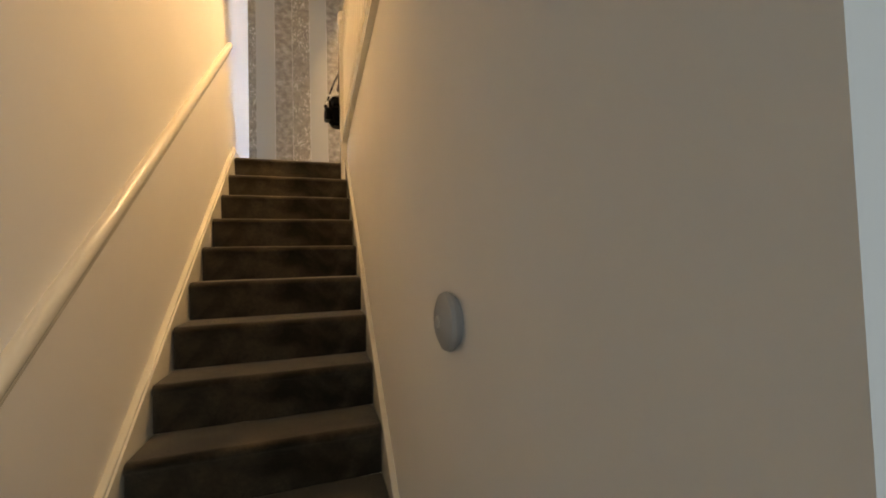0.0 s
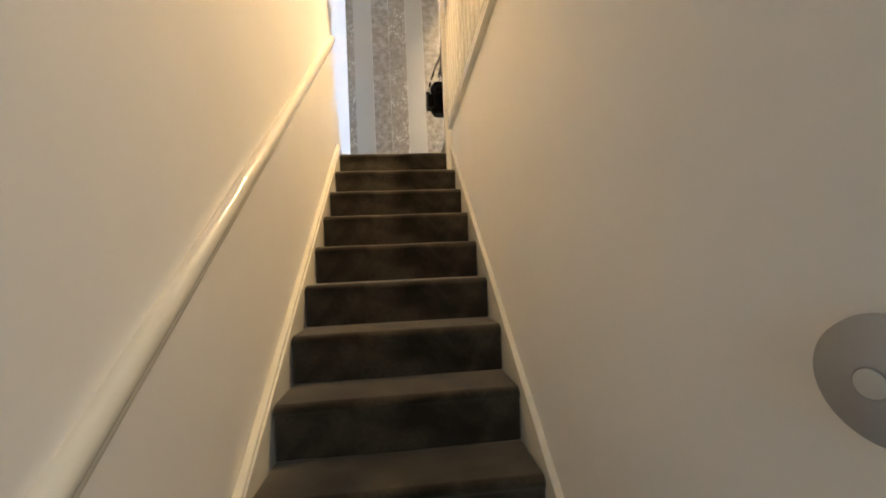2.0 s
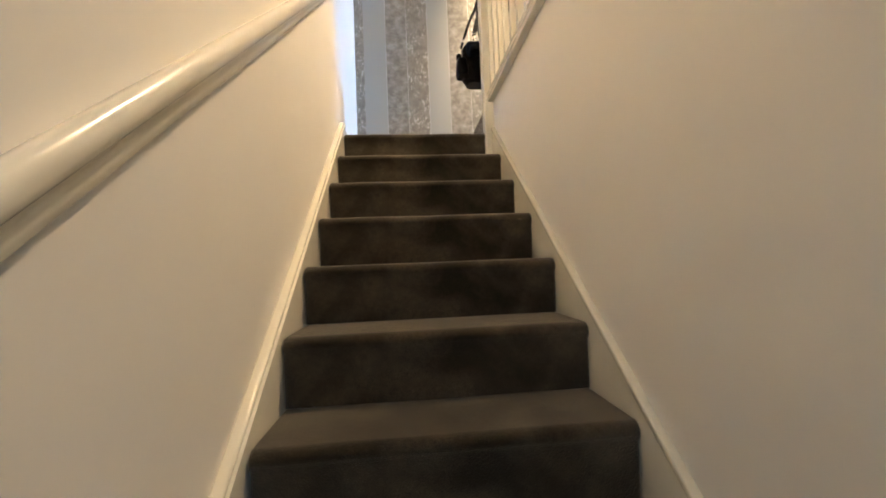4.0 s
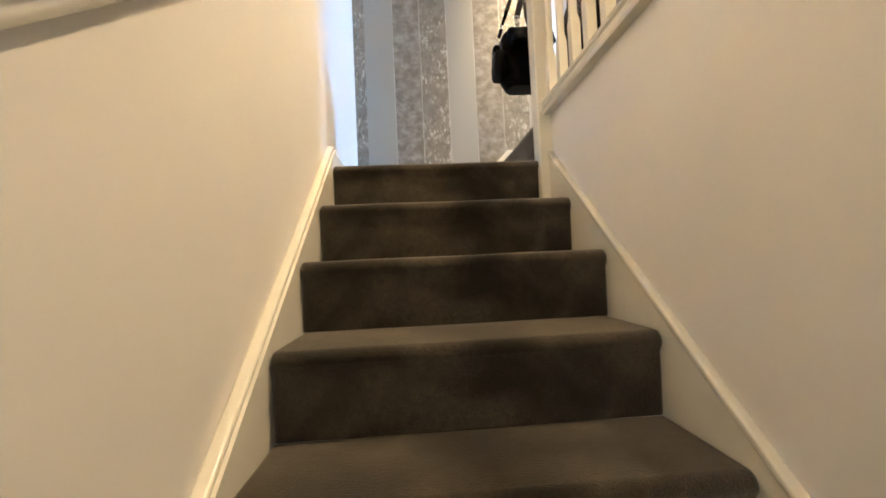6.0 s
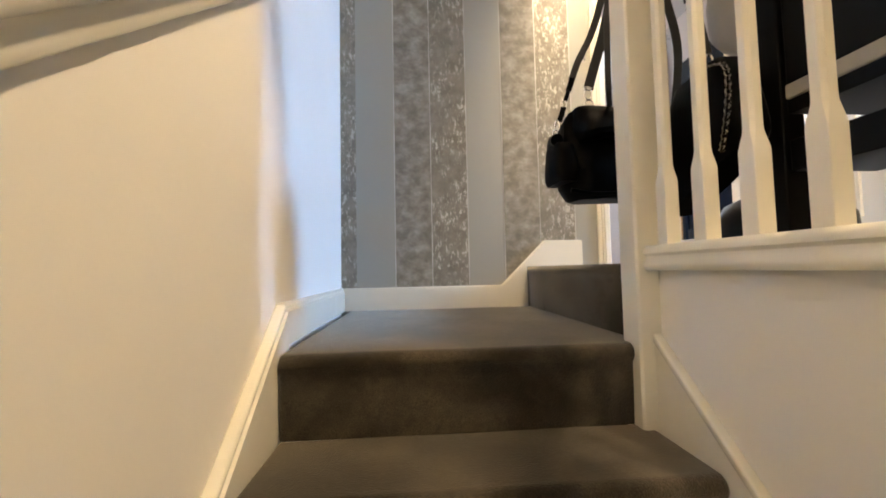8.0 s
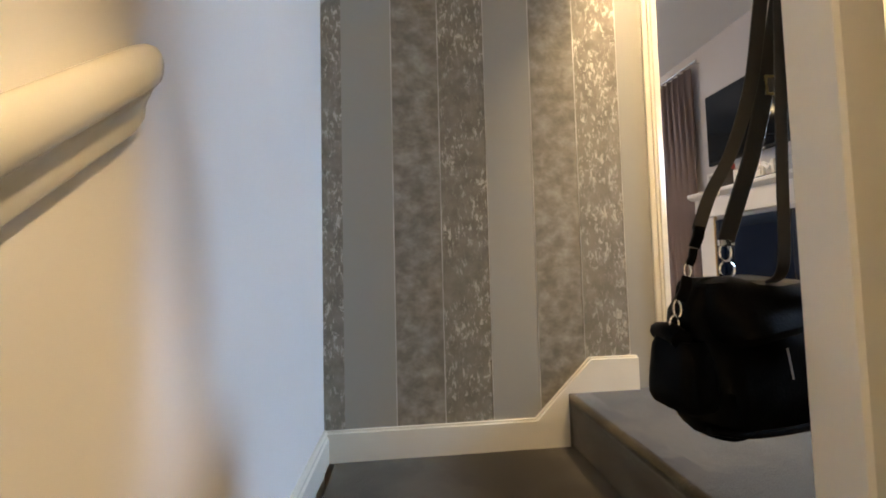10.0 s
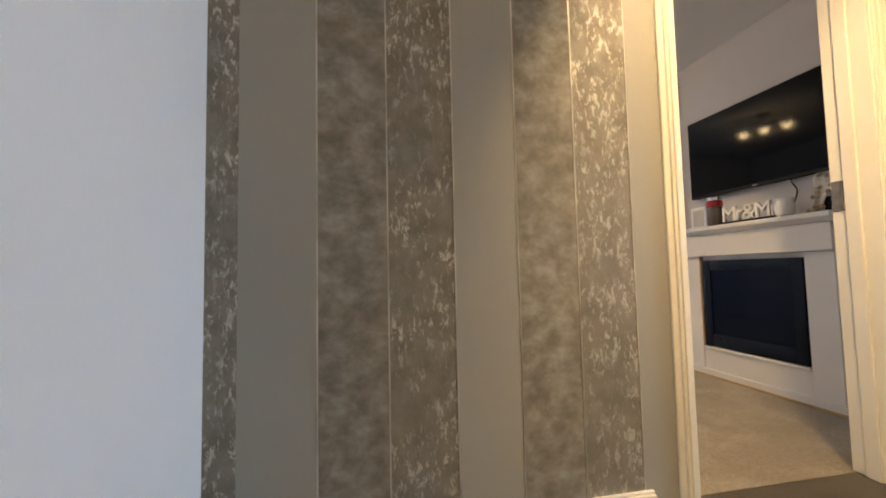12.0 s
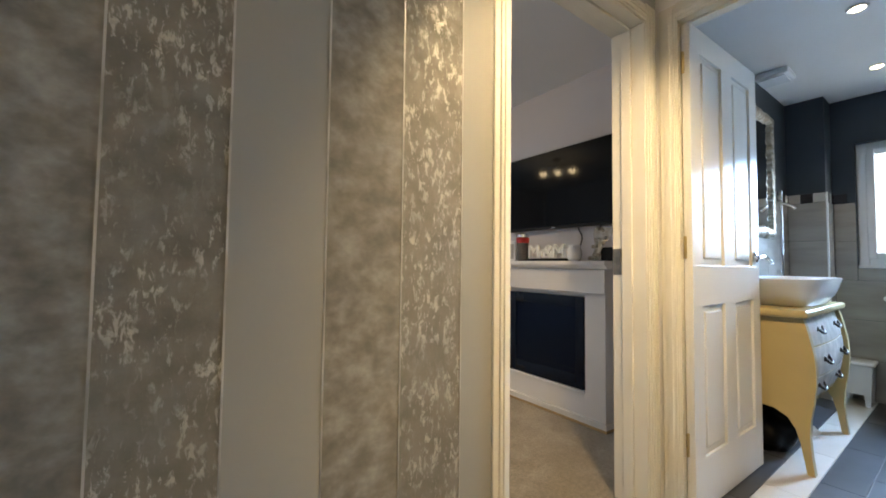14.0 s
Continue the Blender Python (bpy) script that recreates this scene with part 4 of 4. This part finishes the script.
pot = base("jug", 2.60, 1.66, MZ, "small white patterned ceramic pot", "pot")
bm = bmesh.new()
turned(bm, [(0.026, 0.0), (0.040, 0.010), (0.047, 0.040), (0.044, 0.070), (0.036, 0.088), (0.040, 0.100), (0.036, 0.101), (0.032, 0.088), (0.036, 0.060)], pose(2.585, 1.665, MZ), 24)
finish("body", bm, CERAMIC, pot, True)
statue = base("ornament", 2.66, 1.54, MZ, "tall twisted silver ornament leaning on the shelf", "ornament")
bm = bmesh.new()
random.seed(11)
levels = []
for k in range(14):
    u = k / 13
    c = Vector((2.66, 1.575 - 0.075 * u, MZ + 0.205 * u))
    w = 0.048 - 0.02 * math.sin(u * 5) + 0.012 * u
    levels.append([c + Vector((0.016 * math.sin(a + 3 * u), w * math.cos(a + 0.5 * u), 0.006 * math.sin(2 * a))) for a in [2 * math.pi * i / 12 for i in range(12)]])
ring(bm, levels)
for k in range(16):
    u = random.random()
    turned(bm, [(0.002, 0), (0.013, 0.003), (0.009, 0.010), (0.002, 0.013)], pose(2.646, 1.575 - 0.075 * u + random.uniform(-0.04, 0.04), MZ + 0.205 * u, 0, -90, 0), 8)
for v in bm.verts:
    v.co.z = max(v.co.z, MZ)
finish("body", bm, ORNATE, statue, True)
case = base("box", 2.70, 1.48, MZ, "small black box on the mantel shelf", "box")
slab("body", (2.66, 2.76, 1.435, 1.53, MZ, MZ + 0.085), PLASTIC, case, 0.004)

# bedroom window and curtain
bwin = base("window_2", 2.85, 3.5, 3.3, "white-framed bedroom window", "window", kind="structure")
for d in ((2.83, 2.88, 2.95, 3.0, 3.30, 4.50), (2.83, 2.88, 4.15, 4.2, 3.30, 4.50), (2.831, 2.879, 3.0, 4.15, 3.30, 3.35), (2.831, 2.879, 3.0, 4.15, 4.45, 4.50), (2.831, 2.879, 3.55, 3.60, 3.35, 4.45)):
    slab("frame", d, UPVC, bwin, 0.004)
curtain = base("curtain", 2.74, 2.85, 4.62, "mauve-brown curtain gathered beside the bedroom window", "curtain")
bm = bmesh.new()
cols, rows_n = 90, 10
grid = []
for j in range(rows_n + 1):
    z = 4.62 - (4.62 - UP - 0.02) * j / rows_n
    row = []
    for i in range(cols + 1):
        u = i / cols
        row.append(bm.verts.new((2.735 + 0.028 * math.sin(u * 2 * math.pi * 7) * (0.8 + 0.2 * math.sin(j * 1.3)), 2.58 + 0.50 * u + 0.006 * math.sin(j * 0.9 + i), z)))
    grid.append(row)
for j in range(rows_n):
    for i in range(cols):
        bm.faces.new((grid[j][i], grid[j][i + 1], grid[j + 1][i + 1], grid[j + 1][i]))
drape = finish("drape", bm, CURTAIN, curtain, True)
drape.modifiers.new("thickness", "SOLIDIFY").thickness = 0.004
bm = bmesh.new()
tube(bm, [(2.735, 2.5, 4.645), (2.735, 4.5, 4.645)], 0.012, 12)
for y in (2.55, 4.45):
    tube(bm, [(2.735, y, 4.645), (2.799, y, 4.645)], 0.008, 8)
finish("pole", bm, CHROME, curtain, True)

# ---- thermostat on the stair wall ----
stat = base("thermostat", XR, -2.668, 1.281, "round grey plastic dial thermostat on the stair wall", "thermostat")
bm = bmesh.new()
turned(bm, [(0.048, 0.0), (0.049, 0.008), (0.055, 0.010), (0.057, 0.016), (0.054, 0.024), (0.039, 0.031), (0.014, 0.0345), (0.013, 0.0335)], pose(XR, -2.668, 1.281, 0, -90, 0), 48)
finish("dial", bm, GREYPLASTIC, stat, True)
bm = bmesh.new()
turned(bm, [(0.012, 0.034), (0.012, 0.0362), (0.003, 0.0368)], pose(XR, -2.668, 1.281, 0, -90, 0), 28)
finish("centre_button", bm, PALEPLASTIC, stat, True)

# ---- handbags on the newel post ----
bag = base("handbag", 0.86, 0.2, 2.66, "black leather handbag hanging from the newel post by long straps", "handbag", "bags on the newel")


def ribbon(bm, points, width, thick=0.003, wide=(1, 0, 0)):
    """A flat strap along points; its width lies near the direction wide."""
    levels, pts = [], [Vector(p) for p in points]
    for i, p in enumerate(pts):
        way = (pts[min(i + 1, len(pts) - 1)] - pts[max(i - 1, 0)]).normalized()
        w = Vector(wide) - way * way.dot(Vector(wide))
        w = w.normalized() * (width / 2)
        n = way.cross(w).normalized() * (thick / 2)
        levels.append([p - w - n * 0.4, p - w * 0.9 - n, p + w * 0.9 - n, p + w - n * 0.4, p + w + n * 0.4, p + w * 0.9 + n, p - w * 0.9 + n, p - w + n * 0.4])
    ring(bm, levels)


def soft_box(bm, cx, cy, cz, hx, hy, hz, turn, power=0.35, rough=1.0, mat=0):
    levels = []
    for j in range(9):
        v = -1 + 2 * j / 8
        f = (1 - abs(v) ** 6) * 0.16 + 0.84
        row = []
        for k in range(28):
            a = 2 * math.pi * k / 28
            c, s = math.cos(a), math.sin(a)
            p = Vector((hx * f * math.copysign(abs(c) ** power, c), hy * f * math.copysign(abs(s) ** power, s) * (1 - 0.18 * v), hz * v))
            p.rotate(Euler((0, 0, radians(turn))))
            n = noise.noise(p * 14) * 0.006 * rough + noise.noise(p * 34) * 0.003 * (rough - 1)
            row.append((cx + p.x + n, cy + p.y + n, cz + p.z + noise.noise(p * 9) * 0.008 * rough))
        levels.append(row)
    ring(bm, levels, mat)


bm = bmesh.new()
soft_box(bm, 0.858, 0.195, 2.770, 0.128, 0.062, 0.120, 6, 0.52, 3.2)
finish("body", bm, BLACK, bag, True)
bm = bmesh.new()
soft_box(bm, 0.726, 0.172, 2.755, 0.032, 0.050, 0.058, 6, 0.5, 1.6)
tube(bm, curve_points([(0.705, 0.140, 2.815), (0.708, 0.170, 2.822), (0.720, 0.215, 2.816)], 5), 0.017, 10)
finish("side_pocket", bm, BLACK, bag, True)
bm = bmesh.new()
soft_box(bm, 0.862, 0.172, 2.866, 0.116, 0.076, 0.046, 6, 0.55, 3.4)
finish("flap", bm, BLACK, bag, True)
bm = bmesh.new()
ribbon(bm, curve_points([(0.811, 0.160, 2.974), (0.832, 0.150, 3.05), (0.853, 0.140, 3.126), (0.874, 0.128, 3.24), (0.880, 0.100, 3.38), (0.872, 0.064, 3.50), (0.862, 0.030, 3.632)], 6), 0.027, 0.004, (1, -0.25, 0))
finish("strap", bm, BROWNSTRAP, bag, True)
bm = bmesh.new()
ribbon(bm, curve_points([(0.762, 0.160, 2.995), (0.785, 0.158, 3.055), (0.822, 0.148, 3.130), (0.850, 0.132, 3.24), (0.848, 0.100, 3.38), (0.846, 0.060, 3.52), (0.852, 0.020, 3.632)], 6), 0.020, 0.004, (1, -0.6, 0))
finish("strap", bm, BROWNSTRAP, bag, True)
bm = bmesh.new()
ribbon(bm, curve_points([(0.850, 0.120, 2.905), (0.822, 0.070, 2.935), (0.819, 0.060, 3.07), (0.826, 0.058, 3.24), (0.834, 0.057, 3.40), (0.842, 0.058, 3.55), (0.850, 0.030, 3.632)], 6), 0.015, 0.004, (1, -0.5, 0))
finish("strap", bm, BROWNSTRAP, bag, True)
# the clasped lower end of the shoulder strap: stitched tabs and links down to the pocket ring
bm = bmesh.new()
for (x0, z0), (x1, z1), w in (((0.764, 3.000), (0.752, 2.965), 0.017), ((0.751, 2.962), (0.741, 2.935), 0.012), ((0.736, 2.915), (0.722, 2.875), 0.016)):
    ribbon(bm, [(x0, 0.160, z0), ((x0 + x1) / 2, 0.157, (z0 + z1) / 2), (x1, 0.160, z1)], w, 0.009, (1, -0.3, 0))
finish("strap_tab", bm, BLACK, bag, True)


def link_ring(cx, cy, cz, rx, rz, r=0.0022):
    bm = bmesh.new()
    for k in range(12):
        a, b = 2 * math.pi * k / 12, 2 * math.pi * (k + 1) / 12
        tube(bm, [(cx + rx * math.cos(a), cy, cz + rz * math.sin(a)), (cx + rx * math.cos(b), cy, cz + rz * math.sin(b))], r, 6)
    finish("ring", bm, CHROME, bag, True)


for p in ((0.738, 0.160, 2.926, 0.006, 0.012), (0.716, 0.160, 2.862, 0.007, 0.015), (0.709, 0.160, 2.838, 0.008, 0.012), (0.809, 0.160, 2.955, 0.011, 0.016), (0.812, 0.162, 2.925, 0.014, 0.015), (0.800, 0.158, 3.064, 0.002, 0.010)):
    link_ring(*p)
bm = bmesh.new()
box(bm, 0.796, 0.826, 0.156, 0.164, 2.966, 2.978, 0.003)
finish("strap_end", bm, CHROME, bag, True)
bm = bmesh.new()
tube(bm, [(0.893, 0.122, 3.219), (0.868, 0.122, 3.219), (0.868, 0.122, 3.249), (0.893, 0.122, 3.249), (0.893, 0.122, 3.219)], 0.0028, 6)
finish("buckle", bm, BRASS, bag, True)
for x, z in ((0.870, 2.845), (0.885, 2.838)):
    bm = bmesh.new()
    turned(bm, [(0.002, 0), (0.006, 0.001), (0.005, 0.004), (0.001, 0.005)], pose(x, 0.096, z, 90), 10)
    finish("stud", bm, CHROME, bag, True)
bm = bmesh.new()
tube(bm, curve_points([(0.862, 0.112, 2.800), (0.866, 0.112, 2.775), (0.872, 0.114, 2.750)], 4), 0.0024, 6)
finish("zip", bm, CHROME, bag, True)
bm = bmesh.new()
tube(bm, curve_points([(0.735, 0.128, 2.672), (0.80, 0.126, 2.662), (0.88, 0.128, 2.664), (0.965, 0.140, 2.668)], 6), 0.006, 8)
finish("piping", bm, BLACK, bag, True)

bag2 = base("handbag", 1.0, 0.0, 2.6, "black quilted shoulder bag with a dark chain strap", "handbag", "bags on the newel")
bm = bmesh.new()
soft_box(bm, 1.015, -0.030, 2.768, 0.048, 0.112, 0.130, 0)
for v in bm.verts:                                   # the bottom hangs askew
    v.co.z -= (v.co.y + 0.03) * 0.46 * (2.90 - v.co.z) / 0.28 + (v.co.y + 0.03) * 0.10 - 0.012
finish("body", bm, BLACK, bag2, True)
bm = bmesh.new()
ribbon(bm, curve_points([(1.015, 0.085, 2.895), (1.010, 0.06, 3.05), (0.96, 0.055, 3.25), (0.918, 0.055, 3.45), (0.885, 0.045, 3.628)], 6), 0.020, 0.004, (1, -0.5, 0))
ribbon(bm, curve_points([(0.880, 0.004, 3.632), (0.906, -0.03, 3.40), (0.940, -0.050, 3.180), (0.968, -0.052, 3.095), (0.992, -0.060, 2.950)], 6), 0.021, 0.004, (1, -0.5, 0))
for u in (0.0, 0.35, 0.8):
    x, z = 0.958 + 0.016 * u, 3.125 - 0.085 * u
    ribbon(bm, [(x - 0.001, -0.052, z + 0.012), (x, -0.053, z), (x + 0.002, -0.052, z - 0.012)], 0.027, 0.012, (1, -0.5, 0))
finish("strap", bm, BROWNSTRAP, bag2, True)
bm = bmesh.new()
links = curve_points([(0.972, -0.085, 2.905), (0.962, -0.135, 2.885), (0.958, -0.152, 2.85), (0.956, -0.150, 2.79), (0.957, -0.138, 2.74), (0.958, -0.125, 2.70)], 6)
for i, p in enumerate(links[:-1]):
    q = links[i + 1]
    w = Vector((0.006, 0, 0)) if i % 2 else Vector((0, 0.006, 0))
    tube(bm, [p - w, (p + q) / 2 - w, q - w * 0.5, q + w * 0.5, (p + q) / 2 + w, p + w, p - w], 0.0022, 6)
GUNMETAL = varied("gunmetal", (0.16, 0.15, 0.14), (0.24, 0.22, 0.20), 20.0, 0.25, metal=1.0)
finish("chain", bm, GUNMETAL, bag2, True)
bm = bmesh.new()
for k in range(12):
    a, b = 2 * math.pi * k / 12, 2 * math.pi * (k + 1) / 12
    tube(bm, [(0.996 + 0.010 * math.cos(a), -0.060, 2.928 + 0.022 * math.sin(a)), (0.996 + 0.010 * math.cos(b), -0.060, 2.928 + 0.022 * math.sin(b))], 0.003, 6)
finish("hook", bm, CHROME, bag2, True)

# ---- dark furniture on the upper landing ----
unit = base("shelf_unit", 1.2, -0.6, UP, "low black painted wooden shelf unit beside the balustrade", "shelf unit")
slab("post", (1.075, 1.125, -0.150, -0.062, UP, 3.46), BLACKWOOD, unit, 0.003)
slab("post", (1.075, 1.125, -1.30, -1.235, UP, 3.10), BLACKWOOD, unit, 0.003)
slab("shelf", (1.085, 1.275, -1.234, -0.151, 2.650, 2.715), BLACKWOOD, unit, 0.003)
slab("shelf", (1.085, 1.275, -1.234, -0.151, 2.770, 2.800), BLACKWOOD, unit, 0.003)
slab("edge_strip", (1.082, 1.120, -1.234, -0.151, 2.8005, 2.832), GREYFELT, unit, 0.004)
slab("drawer", (1.085, 1.274, -1.234, -0.151, 2.8325, 3.05), BLACKWOOD, unit, 0.004)
for y in (-0.25, -1.15):
    slab("leg", (1.255, 1.290, y - 0.02, y + 0.02, UP, 2.6395), BLACKWOOD, unit, 0.002)
pouf = base("bin", 1.30, 0.09, UP, "low round black lidded bin on the landing carpet", "bin")
bm = bmesh.new()
turned(bm, [(0.125, 0.0), (0.142, 0.012), (0.150, 0.070), (0.146, 0.115), (0.122, 0.155), (0.070, 0.182), (0.008, 0.188)], pose(1.30, 0.09, UP), 40)
finish("body", bm, PLASTIC, pouf, True)
hat = base("hat", 1.12, -0.02, 3.0, "soft grey felt hat hanging on the shelf unit's post", "hat")
bm = bmesh.new()
bmesh.ops.create_icosphere(bm, subdivisions=3, radius=1.0)
for v in bm.verts:
    v.co = Vector((1.118, -0.006, 3.100)) + Vector((v.co.x * 0.050, v.co.y * 0.072, v.co.z * 0.120)) * (1 + 0.14 * noise.noise(v.co * 1.8))
    v.co.y = max(v.co.y, -0.0640)
finish("crown", bm, GREYFELT, hat, True)

# ---- bathroom tiles ----
random.seed(3)
ROW, LONG = 0.145, 0.60
tile_mesh = {}


def tile(name, parent, x0, x1, y0, y1, z0, z1, mat):
    key = (name, round(x1 - x0, 3), round(y1 - y0, 3), round(z1 - z0, 3), mat.name)
    if key not in tile_mesh:
        bm = bmesh.new()
        box(bm, 0, x1 - x0, 0, y1 - y0, 0, z1 - z0, 0.0015, seg=1)
        me = bpy.data.meshes.new(name)
        bmesh.ops.recalc_face_normals(bm, faces=bm.faces)
        bm.to_mesh(me)
        bm.free()
        me.materials.append(mat)
        tile_mesh[key] = me
    ob = new(name, tile_mesh[key])
    ob.parent = parent
    ob.matrix_parent_inverse = parent.matrix_world.inverted()
    ob.matrix_world = Matrix.Translation((x0, y0, z0))


for j in range(15):
    y1 = 0.9045 + 0.145 - ROW * j
    y0 = y1 - ROW + 0.003
    off = (j * 0.37) % LONG
    x = XBATH2 - off
    while x < 4.75:
        a, b = max(x, XBATH + 0.005), min(x + LONG - 0.003, 4.749)
        if b - a > 0.03:
            m = FLOOR_D if j < 2 else FLOOR_L if j == 2 else random.choice([FLOOR_D, FLOOR_D, FLOOR_L]) if j > 4 else FLOOR_D
            tile("floor_tile", bath_floor, a, b, max(y0, -1.2), min(y1, 1.0515), UP - 0.008, UP, m)
        x += LONG
tiled = base("wall_tiling", 4.6, 0.9, UP, "pale grey wall tiles with a dark and pale mosaic border", "tiles", kind="structure")
TH = (TILE_TOP - UP) / 5
for r in range(5):
    z0, z1 = UP + TH * r + 0.001, UP + TH * (r + 1) - 0.001
    for k in range(4):
        a = XBATH2 + 0.005 + k * 0.58
        tile("wall_tile", tiled, a, min(a + 0.578, 4.529), 1.044, 1.0515, z0, z1, TILE)
    tile("wall_tile", tiled, 4.522, 4.5295, 0.818, 1.043, z0, z1, TILE)
    tile("wall_tile", tiled, 4.531, 4.741, 0.8165, 0.8235, z0, z1, TILE)
    if z1 < WIN_B:
        for k in range(4):
            tile("wall_tile", tiled, 4.742, 4.7495, 0.815 - 0.5 * (k + 1) + 0.002, 0.815 - 0.5 * k, z0, z1, TILE)
    else:
        tile("wall_tile", tiled, 4.742, 4.7495, WIN_N + 0.004, 0.815, z0, z1, TILE)
        if z0 < WIN_B:
            for k in range(2):
                tile("wall_tile", tiled, 4.742, 4.7495, WIN_N - 0.5 * (k + 1) + 0.004, WIN_N - 0.5 * k + 0.001, z0, WIN_B - 0.024, TILE)
slab("tile_trim", (4.519, 4.531, 0.812, 0.8245, UP, TILE_TOP + 0.075), UPVC, tiled, 0.004)
MS = 0.072
for k in range(32):
    a = 4.528 - MS * (k + 1)
    if a > XBATH2:
        tile("mosaic_tile", tiled, a, a + MS - 0.003, 1.043, 1.0515, TILE_TOP + 0.002, TILE_TOP + 0.073, MOSAIC_D if k % 2 else MOSAIC_L)
for k in range(3):
    tile("mosaic_tile", tiled, 4.5215, 4.5295, 0.826 + MS * k, 0.826 + MS * (k + 1) - 0.003, TILE_TOP + 0.002, TILE_TOP + 0.073, MOSAIC_D if k % 2 else MOSAIC_L)
    tile("mosaic_tile", tiled, 4.532 + MS * k, 4.532 + MS * (k + 1) - 0.003, 0.8155, 0.8235, TILE_TOP + 0.002, TILE_TOP + 0.073, MOSAIC_L if k % 2 else MOSAIC_D)
tile("mosaic_tile", tiled, 4.7415, 4.7495, 0.742, 0.812, TILE_TOP + 0.002, TILE_TOP + 0.073, MOSAIC_D)
